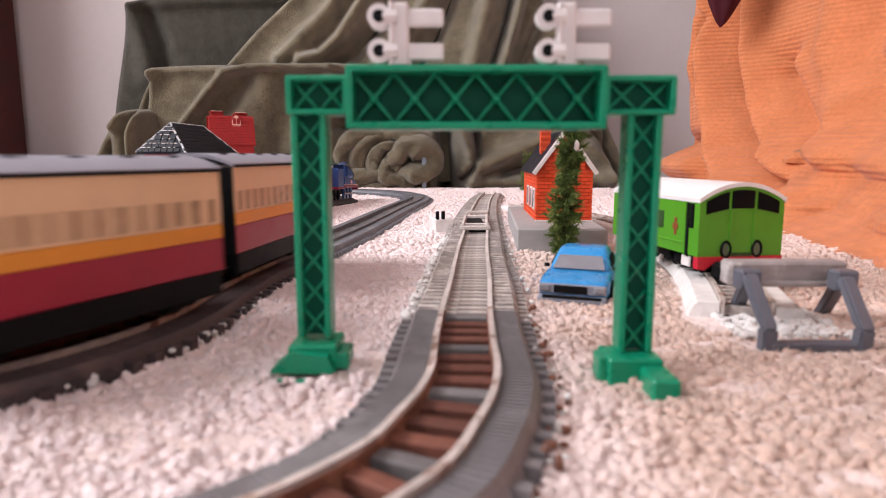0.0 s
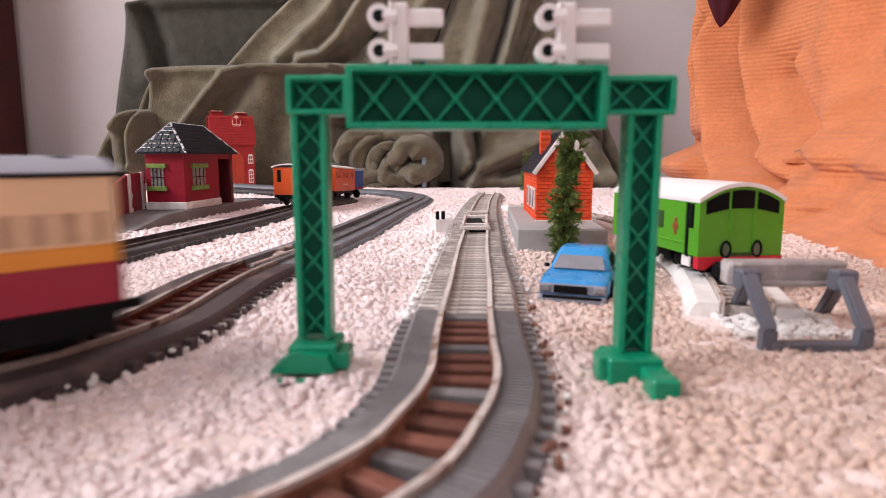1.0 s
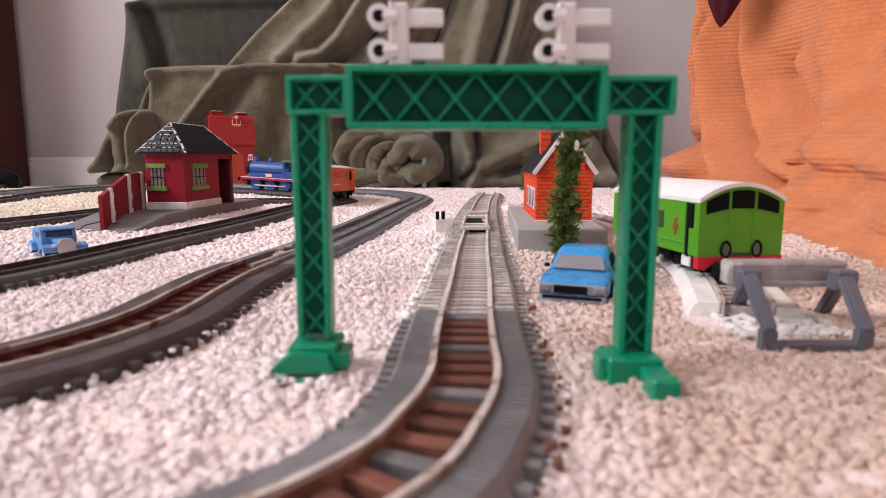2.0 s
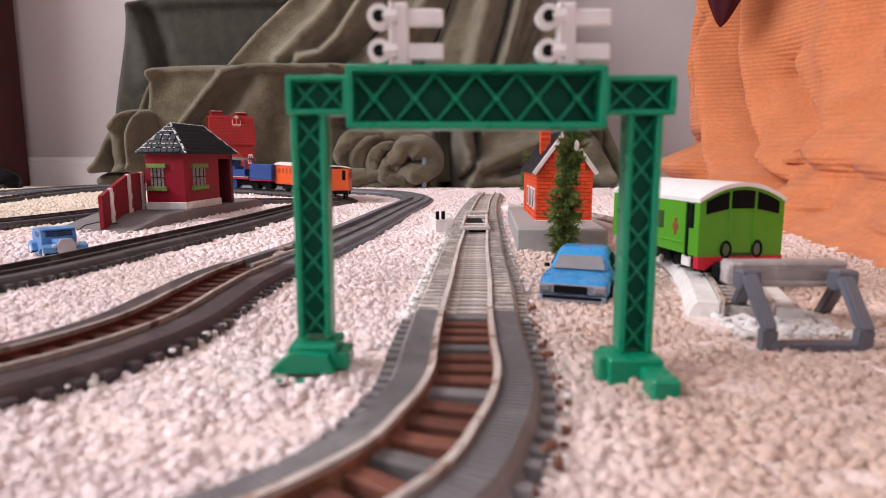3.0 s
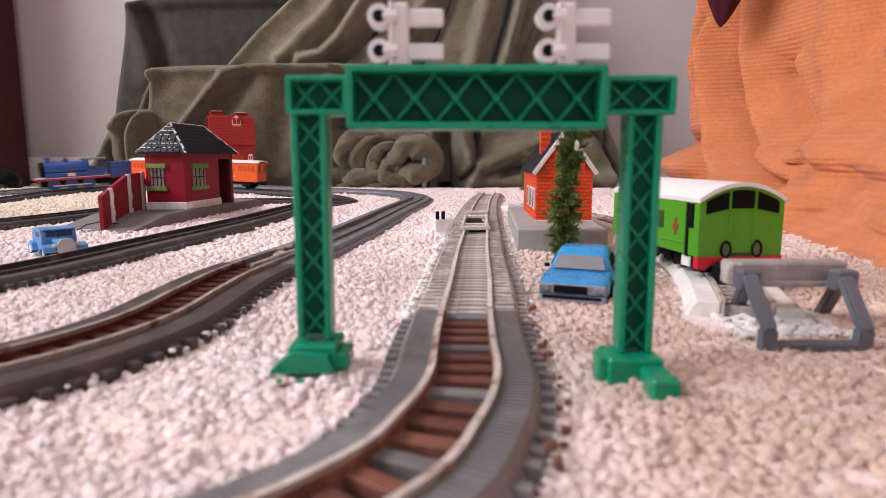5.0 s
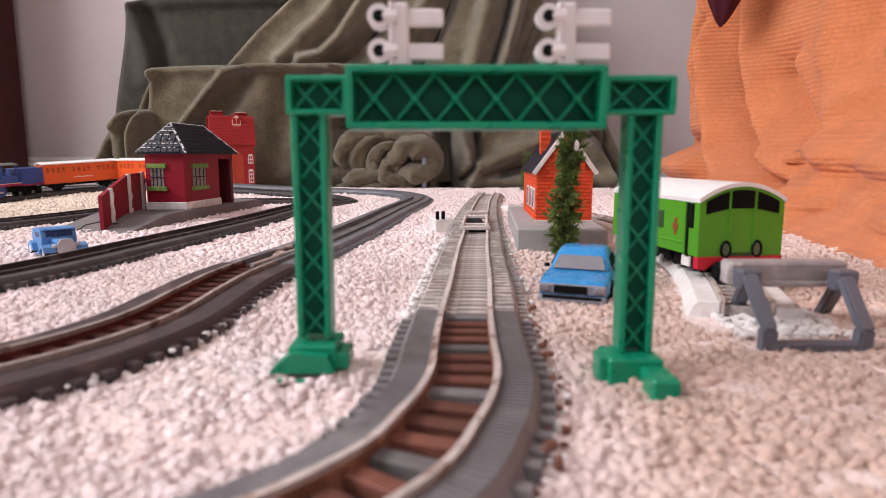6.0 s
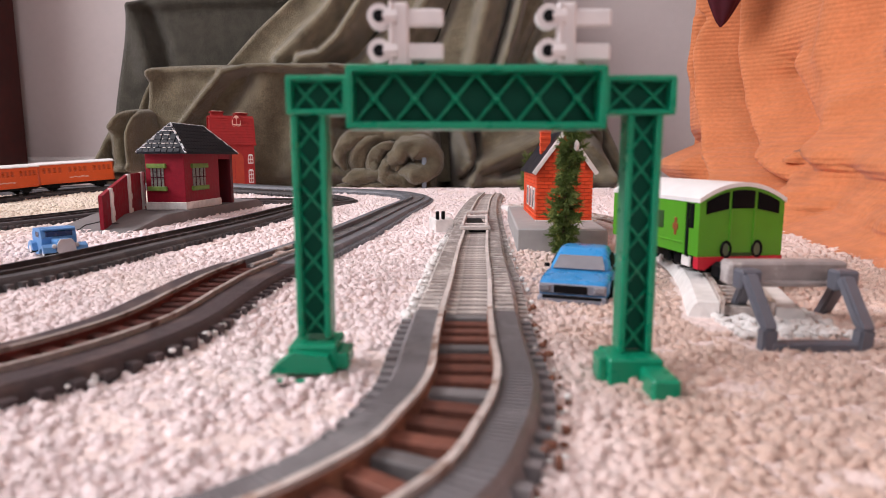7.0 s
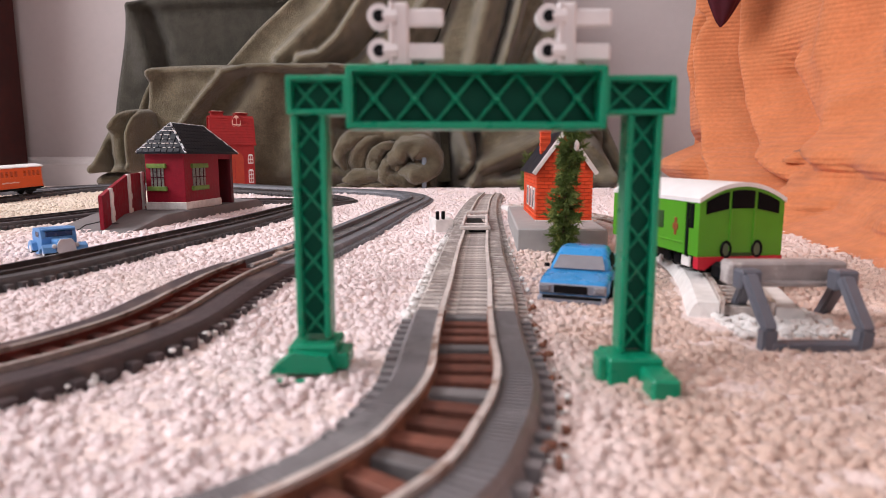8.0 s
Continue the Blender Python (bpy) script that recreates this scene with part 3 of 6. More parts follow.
def fold_sum(X, Z, folds, conv):
    """Ridges (or creases) along lines: height, width to the left and to the right of the line's direction, points."""
    D = np.zeros_like(X)
    for amp, wl, wr, pts in folds:
        q = [conv(*p) for p in pts]
        d, w = np.full_like(X, 9.0), np.full_like(X, wl)
        for (ax, az), (bx, bz) in zip(q, q[1:]):
            lx, lz = bx - ax, bz - az
            t = np.clip(((X - ax) * lx + (Z - az) * lz) / (lx * lx + lz * lz), 0, 1)
            e = np.hypot(X - ax - t * lx, Z - az - t * lz)
            near = e < d
            d = np.where(near, e, d)
            w = np.where(near, np.where(lx * (Z - az) - lz * (X - ax) > 0, wl, wr), w)
        D += amp * np.exp(-(d / w) ** 2)
    return D


def grid_mesh(P, closed=False):
    """A sheet from an array of points (rows, columns, 3)."""
    bm = B()
    n, m = P.shape[:2]
    vs = [[bm.verts.new(P[i, j]) for j in range(m)] for i in range(n)]
    for i in range(n - 1):
        for j in range(m - 1 if not closed else m):
            k = (j + 1) % m
            bm.faces.new((vs[i][j], vs[i][k], vs[i + 1][k], vs[i + 1][j]))
    return bm


def drape(name, owner, outline, k, depth, folds, rows, cols, edge=0.05, top_round=0.0, wob=0.010, seed=2.2, back=0.09, mat=None):
    """A hanging cloth: outline rows of (height, left, right) traced in the camera's view, rounded back at its edges."""
    vv = np.array([o[0] for o in outline], float)
    order = np.argsort(vv)
    Vp = np.linspace(vv.max(), vv.min(), rows)
    lp = np.interp(Vp, vv[order], np.array([o[1] for o in outline], float)[order])
    rp = np.interp(Vp, vv[order], np.array([o[2] for o in outline], float)[order])
    h = np.linspace(0, 1, cols)[None, :] * np.ones((rows, 1))
    U = lp[:, None] + (rp - lp)[:, None] * h
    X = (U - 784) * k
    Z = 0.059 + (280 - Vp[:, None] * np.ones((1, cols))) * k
    width = (rp - lp)[:, None] * k
    near = np.minimum(h, 1 - h) * width
    e = np.clip(1 - near / edge, 0, 1)
    Y = depth + back * (1 - np.sqrt(np.clip(1 - e * e, 0, 1)))
    if top_round:
        zt = Z.max()
        f = np.clip(1 - (zt - Z) / top_round, 0, 1)
        Y = Y + 0.11 * (1 - np.sqrt(np.clip(1 - f * f, 0, 1)))
    D = fold_sum(X, Z, folds, lambda u, v: view_to_metres(u, v, k))
    soft = np.array([[noise.noise((X[i, j] * 8, Z[i, j] * 8, seed)) * wob + noise.noise((X[i, j] * 26, Z[i, j] * 26, seed + 5)) * wob * 0.22 for j in range(cols)] for i in range(rows)])
    Y = np.minimum(Y - D + soft, Y1 - 0.02)
    ob = part(name, grid_mesh(np.stack([X, Y, Z], 2)), mat or OLIVE, owner, smooth=True)
    so = ob.modifiers.new("thickness", 'SOLIDIFY')
    so.thickness, so.offset = 0.005, 0.0
    return ob


def olive_blanket():
    th = thing("covered_armchair", "armchair draped in a rumpled olive-green fleece blanket", "armchair")
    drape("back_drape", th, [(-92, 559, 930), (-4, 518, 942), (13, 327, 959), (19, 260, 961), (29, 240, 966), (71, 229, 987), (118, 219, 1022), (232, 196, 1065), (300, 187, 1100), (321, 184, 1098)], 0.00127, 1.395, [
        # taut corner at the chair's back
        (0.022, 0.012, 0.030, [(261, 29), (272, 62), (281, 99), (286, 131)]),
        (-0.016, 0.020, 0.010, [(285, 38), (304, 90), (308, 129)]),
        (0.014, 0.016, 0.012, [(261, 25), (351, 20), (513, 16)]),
    ], 130, 200, edge=0.032, seed=2.2, wob=0.004, mat=OLIVESHADED)
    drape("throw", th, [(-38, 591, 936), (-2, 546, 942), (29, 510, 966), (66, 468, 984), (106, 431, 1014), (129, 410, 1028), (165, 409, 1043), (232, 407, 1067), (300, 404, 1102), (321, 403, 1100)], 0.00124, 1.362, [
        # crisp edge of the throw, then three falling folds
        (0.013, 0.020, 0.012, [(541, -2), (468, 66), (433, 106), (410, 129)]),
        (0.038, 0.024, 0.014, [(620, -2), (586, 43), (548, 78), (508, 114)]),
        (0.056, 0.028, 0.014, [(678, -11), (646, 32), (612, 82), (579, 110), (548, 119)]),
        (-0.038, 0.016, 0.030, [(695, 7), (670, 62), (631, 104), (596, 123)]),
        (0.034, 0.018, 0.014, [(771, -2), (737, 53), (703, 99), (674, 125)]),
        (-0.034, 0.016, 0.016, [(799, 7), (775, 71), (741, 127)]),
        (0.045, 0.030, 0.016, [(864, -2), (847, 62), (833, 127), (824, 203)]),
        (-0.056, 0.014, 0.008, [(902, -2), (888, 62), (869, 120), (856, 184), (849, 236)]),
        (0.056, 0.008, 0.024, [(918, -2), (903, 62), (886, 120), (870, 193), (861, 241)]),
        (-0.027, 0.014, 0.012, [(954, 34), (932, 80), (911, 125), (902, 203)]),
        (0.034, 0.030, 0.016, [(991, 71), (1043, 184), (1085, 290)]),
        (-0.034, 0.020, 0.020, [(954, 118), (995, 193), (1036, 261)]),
    ], 150, 320, edge=0.014, seed=3.4, wob=0.005, back=0.03, mat=OLIVELIT)
    drape("seat_drape", th, [(119, 459, 571), (123, 425, 628), (128, 316, 989), (132, 285, 1028), (139, 279, 1037), (204, 260, 1061), (299, 246, 1082), (331, 244, 1081)], 0.00119, 1.285, [
        # the rope-like roll over the seat's edge and down its front
        (0.040, 0.006, 0.012, [(647, 133), (571, 128), (457, 129), (423, 141), (385, 183), (348, 227), (327, 263)]),
        (-0.014, 0.022, 0.030, [(446, 154), (411, 195), (367, 242)]),
        (0.012, 0.040, 0.030, [(484, 157), (442, 242), (409, 319)]),
        (-0.016, 0.030, 0.030, [(532, 148), (510, 232), (487, 319)]),
        (0.012, 0.012, 0.012, [(287, 135), (352, 130), (414, 129)]),
        (0.024, 0.016, 0.008, [(289, 141), (272, 185), (264, 251), (257, 319)]),
        (-0.028, 0.007, 0.007, [(286, 154), (279, 195), (275, 242), (269, 319)]),
        (-0.030, 0.016, 0.016, [(448, 327), (526, 330), (604, 328)]),
        (0.020, 0.012, 0.012, [(599, 134), (596, 204), (595, 299), (643, 325)]),
        (-0.030, 0.016, 0.012, [(607, 229), (645, 229), (693, 227), (761, 229)]),
        # deep gap under the seat, hanging lobe, pooled end
        (-0.120, 0.016, 0.016, [(786, 234), (790, 290), (794, 334)]),
        (-0.070, 0.012, 0.012, [(770, 295), (776, 334)]),
        (0.050, 0.016, 0.010, [(817, 238), (829, 263), (833, 286), (821, 299)]),
        (-0.055, 0.008, 0.010, [(840, 238), (842, 276), (835, 295), (821, 315)]),
        (0.045, 0.012, 0.022, [(978, 240), (925, 263), (877, 284), (840, 301), (829, 321)]),
        (-0.030, 0.010, 0.010, [(979, 280), (926, 295), (887, 309)]),
        (0.045, 0.016, 0.016, [(835, 325), (897, 319), (985, 321), (1068, 315)]),
        (0.040, 0.012, 0.020, [(1032, 263), (1060, 290), (1068, 317)]),
        (-0.030, 0.012, 0.012, [(1041, 232), (1073, 270), (1082, 299)]),
    ], 190, 420, edge=0.026, top_round=0.022, seed=7.7, wob=0.004)
    drape("blanket_end", th, [(194, 243, 266), (202, 227, 275), (228, 205, 277), (267, 189, 274), (296, 173, 265), (304, 176, 252)], 0.00114, 1.235, [
        (0.030, 0.010, 0.016, [(243, 196), (219, 226), (201, 263), (190, 301)]),
        (-0.028, 0.007, 0.007, [(255, 208), (242, 234), (238, 263), (239, 303)]),
        (0.030, 0.008, 0.010, [(265, 202), (253, 242), (253, 299)]),
        (-0.022, 0.008, 0.008, [(214, 238), (206, 270), (209, 301)]),
        (0.018, 0.010, 0.010, [(176, 299), (213, 305), (252, 301)]),
    ], 90, 90, edge=0.030, top_round=0.025, seed=4.1, wob=0.004, back=0.07)
    drape("blanket_end", th, [(296, 191, 263), (312, 172, 264), (322, 163, 263), (333, 166, 263)], 0.00114, 1.262, [
        (0.020, 0.012, 0.012, [(180, 318), (250, 312)]),
        (-0.020, 0.008, 0.008, [(191, 304), (251, 302)]),
    ], 30, 60, edge=0.03, top_round=0.02, seed=1.1, wob=0.006, back=0.06)
    # bundle of rolled and looped cloth on the floor
    for pts, r, depth in (
        ([(615, 301), (604, 272), (626, 247), (663, 238), (694, 249)], 0.0139, 1.239),
        ([(642, 319), (635, 285), (653, 257), (687, 242), (726, 241), (756, 253), (766, 274)], 0.0152, 1.243),
        ([(670, 321), (662, 290), (680, 265), (708, 257)], 0.0126, 1.233),
        ([(692, 300), (717, 265), (746, 263), (758, 285), (741, 303), (706, 305)], 0.0248, 1.225),
        ([(611, 319), (652, 311), (701, 313), (738, 331)], 0.0139, 1.229),
        ([(598, 329), (642, 333), (691, 323), (749, 321)], 0.0126, 1.243),
        ([(719, 300), (692, 286), (686, 309), (705, 325)], 0.0126, 1.223),
    ):
        q = [view_to_metres(u, v, 0.00114) for u, v in pts]
        n = len(q)
        line = Path([(x, depth + 0.014 * math.sin(3.1 * i / (n - 1)) * (1 if i % 2 else -1) * 0.5, z) for i, (x, z) in enumerate(q)], 0.004)
        rings, m = [], 46
        for i in range(m + 1):
            f = i / m
            p, d = line.at(f * line.length), (line.at(f * line.length + 0.003) - line.at(f * line.length - 0.003)).normalized()
            back = Vector((0, 1, 0))
            side = d.cross(back).normalized()
            taper = min(1.0, 0.25 + 5.0 * min(f, 1 - f))
            ring = []
            for j in range(20):
                g = 2 * math.pi * j / 20
                w = r * taper * (1 + 0.20 * math.sin(2 * g + f * 9 + depth * 900) + 0.30 * noise.noise((f * 7, math.cos(g) * 1.4, math.sin(g) * 1.4 + depth * 500)) + 0.14 * noise.noise((f * 22, math.cos(g) * 3, math.sin(g) * 3 + depth * 300)))
                ring.append(p + side * (w * math.cos(g)) + back * (1.15 * w * math.sin(g)))
            rings.append(ring)
        part("rolled_cloth", loft(rings), OLIVE, th, smooth=True)
    bm = B()
    box(bm, (-0.14, 1.435, 0.10), (0.90, 0.05, 0.22), None, 0.02, 2)
    box(bm, (-0.2, 1.465, 0.3), (0.80, 0.03, 0.5), None, 0.012, 2)
    part("seat", bm, MAROON, th, "dark upholstered chair under the blanket")
    part("chair_leg", box(B(), (-0.0365, 1.212, 0.024), (0.009, 0.012, 0.075), None, 0.002), PALEBLUE, th, "pale blue chair leg")


PALEBLUE = material("pale_blue_paint", (0.25, 0.30, 0.36), 0.5, vary=0.15, scale=100)
olive_blanket()


def orange_blanket():
    th = thing("orange_blanket", "orange ribbed knit blanket hanging in folds onto the carpet", "blanket")
    line = Path([(0.400, 1.02, 0), (0.362, 0.95, 0), (0.318, 0.84, 0), (0.294, 0.71, 0), (0.274, 0.58, 0), (0.252, 0.47, 0), (0.238, 0.39, 0), (0.226, 0.31, 0), (0.225, 0.20, 0), (0.230, 0.05, 0)])
    rows, cols = 200, 460
    S = np.linspace(0, line.length, cols)[None, :] * np.ones((rows, 1))
    Z = (-0.004 + 0.36 * np.linspace(0, 1, rows) ** 1.15)[:, None] * np.ones((1, cols))
    same = lambda s, z: (s, z)
    D = fold_sum(S, Z, [
        # upright folds at the far edge
        (-0.035, 0.007, 0.009, [(0.221, 0.227), (0.22, 0.172), (0.237, 0.122), (0.269, 0.089)]),
        (0.032, 0.007, 0.007, [(0.238, 0.231), (0.239, 0.169), (0.257, 0.12), (0.288, 0.085)]),
        (-0.068, 0.009, 0.007, [(0.257, 0.22), (0.255, 0.174), (0.265, 0.126), (0.281, 0.091)]),
        # long folds
        (0.047, 0.011, 0.012, [(0.265, 0.244), (0.274, 0.185), (0.293, 0.124), (0.337, 0.065), (0.407, 0.031)]),
        (-0.022, 0.009, 0.009, [(0.278, 0.241), (0.293, 0.174), (0.324, 0.108), (0.387, 0.053), (0.477, 0.024)]),
        (0.018, 0.011, 0.015, [(0.292, 0.237), (0.315, 0.164), (0.345, 0.107), (0.415, 0.053), (0.52, 0.027)]),
        # hollow
        (-0.033, 0.024, 0.014, [(0.355, 0.147), (0.391, 0.115), (0.424, 0.088), (0.447, 0.074)]),
        (0.021, 0.018, 0.024, [(0.377, 0.149), (0.423, 0.107), (0.475, 0.073), (0.519, 0.059)]),
        (0.018, 0.020, 0.020, [(0.416, 0.206), (0.425, 0.158), (0.475, 0.107)]),
        (-0.015, 0.020, 0.020, [(0.45, 0.198), (0.465, 0.142), (0.53, 0.094)]),
        # drag creases towards the hem
        (-0.022, 0.010, 0.023, [(0.473, 0.054), (0.536, 0.046), (0.58, 0.042), (0.621, 0.039)]),
        (0.015, 0.016, 0.018, [(0.418, 0.065), (0.466, 0.058), (0.537, 0.05), (0.611, 0.044)]),
        (-0.019, 0.009, 0.016, [(0.559, 0.017), (0.617, 0.013), (0.667, 0.01), (0.7, 0.01)]),
        (0.013, 0.016, 0.016, [(0.48, 0.027), (0.574, 0.019), (0.643, 0.015), (0.686, 0.014)]),
        (-0.007, 0.013, 0.013, [(0.471, 0.034), (0.552, 0.028), (0.621, 0.024), (0.659, 0.023)]),
        # mound where the far end meets the carpet
        (0.034, 0.016, 0.018, [(0.02, 0.040), (0.16, 0.052), (0.26, 0.050)]),
        (-0.018, 0.010, 0.010, [(0.05, 0.078), (0.16, 0.084), (0.26, 0.082)]),
    ], same)
    P = np.zeros((rows, cols, 3))
    for j in range(cols):
        s = S[0, j]
        p, sd = line.at(s), -line.side(s)
        q = s / line.length
        for i in range(rows):
            z = Z[i, j]
            u = min(1, max(0, (q - 0.14) / 0.34))
            lean = u * u * (3 - 2 * u)
            flare = (0.012 + 0.068 * lean) * (1 - math.exp(-max(z, 0) / 0.045)) + 0.14 * lean * z
            drag = 0.008 * noise.noise((s * 7 + z * 5, z * 9, 3.3)) + 0.0025 * noise.noise((s * 30, z * 26, 5.1))
            P[i, j] = p + sd * (flare + drag - D[i, j]) + Vector((0, 0, z))
    ob = part("cloth", grid_mesh(P), ORANGE, th, smooth=True)
    so = ob.modifiers.new("thickness", 'SOLIDIFY')
    so.thickness, so.offset = 0.003, 0.0


orange_blanket()
# ---- building blocks for vehicles ----
def wheel(owner, x, y, r=0.0055, w=0.0026, mat=None, name="wheel"):
    bm = B()
    rod(bm, (-w / 2, 0, 0), (w / 2, 0, 0), r, seg=18)
    rod(bm, (-w / 2 - 0.0004, 0, 0), (w / 2 + 0.0004, 0, 0), r * 0.45, seg=10)
    box(bm, (0, 0, 0), (w + 0.0006, r * 1.5, r * 0.22))
    return part(name, bm, mat or BLACK, owner, at=pose(x, y, r))


def arch(w, z0, rise, n=14, drop=0.0):
    """Points of an arched roof across, from one gutter to the other."""
    return [(-w + 2 * w * i / n, z0 + rise * (1 - (2 * i / n - 1) ** 2)) for i in range(n + 1)]


def roof_bm(w, z0, rise, y0, y1, th=0.0012):
    top = arch(w, z0 + th, rise)
    low = arch(w - 0.0002, z0, rise)
    return prism(B(), top + low[::-1], y0, y1)


def passenger_coach(label):
    """Crimson, amber and cream bands; origin on the rails at mid-length, running along y."""
    th = thing("passenger_coach", label, "toy coach", group="passenger train")
    L, w = 0.091, 0.0168
    for name, z0, z1, dw, m in (("lower_panel", 0.0125, 0.0233, 0, CRIMSON), ("waist_band", 0.0233, 0.028, 0.0001, AMBER), ("upper_panel", 0.028, 0.0455, 0, CREAM)):
        part(name, box(B(), (0, 0, (z0 + z1) / 2), (2 * (w + dw), L, z1 - z0 - 0.00002), None, 0.0002), m, th)
    for sg in (-1, 1):
        for i in range(13):
            y = -L / 2 + 0.0045 + (L - 0.009) * i / 12
            part("window", box(B(), (sg * w, y, 0.0327), (0.0008, 0.0036 if i % 4 else 0.0024, 0.0075), None, 0.0001), TANGLASS, th, "dull brown coach window")
        part("gutter", box(B(), (sg * (w + 0.0003), 0, 0.0458), (0.0012, L + 0.001, 0.0009), None, 0.0002), BLACK, th, "black gutter strip")
    part("roof", roof_bm(w + 0.0004, 0.0455, 0.0040, -L / 2 - 0.0006, L / 2 + 0.0006), ROOFGREY, th, "blue-grey curved roof")
    for i in range(5):
        for sx in (-0.006, 0.006):
            part("roof_vent", ball(B(), (sx, -L / 2 + 0.009 + i * 0.017, 0.0500), 0.0017, 1, (1.1, 1.6, 0.5)), BLACK, th, smooth=True)
    for sg in (-1, 1):
        part("coach_end", box(B(), (0, sg * (L / 2 + 0.0003), 0.029), (2 * w - 0.0004, 0.0012, 0.033), None, 0.0004), BLACK, th, "black coach end")
        part("gangway", box(B(), (0, sg * (L / 2 + 0.0022), 0.027), (0.014, 0.004, 0.026), None, 0.0008), BLACK, th)
        part("coupling", box(B(), (0, sg * (L / 2 + 0.006), 0.008), (0.003, 0.010, 0.0025), None, 0.0004), BLACK, th)
    part("underframe", box(B(), (0, 0, 0.0095), (2 * w - 0.003, L - 0.004, 0.006), None, 0.0005), BLACK, th)
    for sg in (-1, 1):
        part("solebar", box(B(), (sg * (w - 0.001), 0, 0.0085), (0.0016, L - 0.002, 0.008), None, 0.0003), BLACK, th)
        for y in (-L * 0.33, L * 0.33):
            wheel(th, sg * 0.0083, y)
            part("axle_box", box(B(), (sg * 0.0125, y, 0.0055), (0.0025, 0.012, 0.006), None, 0.0006), BLACK, th)
    return th


TANGLASS = material("dull_brown_glass", (0.38, 0.23, 0.14), 0.25, vary=0.1, scale=200)


def orange_coach(label):
    th = thing("orange_coach", label, "toy coach", group="orange train")
    L, w = 0.106, 0.0150
    wheels = []
    part("body", box(B(), (0, 0, 0.0255), (2 * w, L, 0.029), None, 0.0005), COACHORANGE, th)
    for sg in (-1, 1):
        part("beading", box(B(), (sg * w, 0, 0.0255), (0.0009, L - 0.002, 0.0009)), COACHORANGE, th)
        part("beading", box(B(), (sg * w, 0, 0.0135), (0.0009, L, 0.0012)), COACHORANGE, th)
        part("cornice", box(B(), (sg * w, 0, 0.0380), (0.0012, L, 0.0009)), COACHORANGE, th)
        for i in range(14):
            y = -L / 2 + 0.007 + (L - 0.014) * i / 13
            if i in (4, 9):
                continue
            part("window", box(B(), (sg * w, y, 0.0315), (0.0007, 0.0036, 0.0078), None, 0.0001), RUSTGLASS, th, "dark rust-brown window")
        for i in range(5):
            part("painted_mark", box(B(), (sg * w, -0.012 + i * 0.0055, 0.0192 + 0.0006 * (i % 2)), (0.0007, 0.0042, 0.0018)), PALEPINK, th, "small pale painted mark")
    part("roof", roof_bm(w + 0.0014, 0.0398, 0.0030, -L / 2 - 0.002, L / 2 + 0.002, 0.0014), WHITEROOF, th, "white painted curved roof")
    for sg in (-1, 1):
        for x in (-0.0088, 0.0088):
            part("end_window", box(B(), (x, sg * L / 2, 0.0315), (0.0042, 0.0008, 0.0125), None, 0.0004), BLACK, th, "tall dark end window")
        part("buffer_beam", box(B(), (0, sg * (L / 2 + 0.0006), 0.0105), (2 * w - 0.002, 0.002, 0.003), None, 0.0003), BLACK, th)
        part("coupling", box(B(), (0, sg * (L / 2 + 0.004), 0.0078), (0.003, 0.008, 0.002), None, 0.0004), BLACK, th)
    part("underframe", box(B(), (0, 0, 0.0095), (2 * w - 0.006, L - 0.004, 0.004), None, 0.0005), BLACK, th)
    for sg in (-1, 1):
        for y in (-L * 0.32, L * 0.32):
            wheels.append(wheel(th, sg * 0.0083, y, 0.0060))
            part("axle_box", box(B(), (sg * 0.0122, y, 0.0068), (0.0022, 0.016, 0.0055), None, 0.0008), BLACK, th)
    return th, wheels


RUSTGLASS = material("rust_brown_glass", (0.40, 0.055, 0.012), 0.3, vary=0.1, scale=200)
PALEPINK = material("pale_pink_paint", (0.75, 0.5, 0.42), 0.5, vary=0.1, scale=300)
WHITEROOF = material("white_roof_paint", (0.78, 0.75, 0.74), 0.45, vary=0.05, scale=150, bump=0.0002, bscale=250)


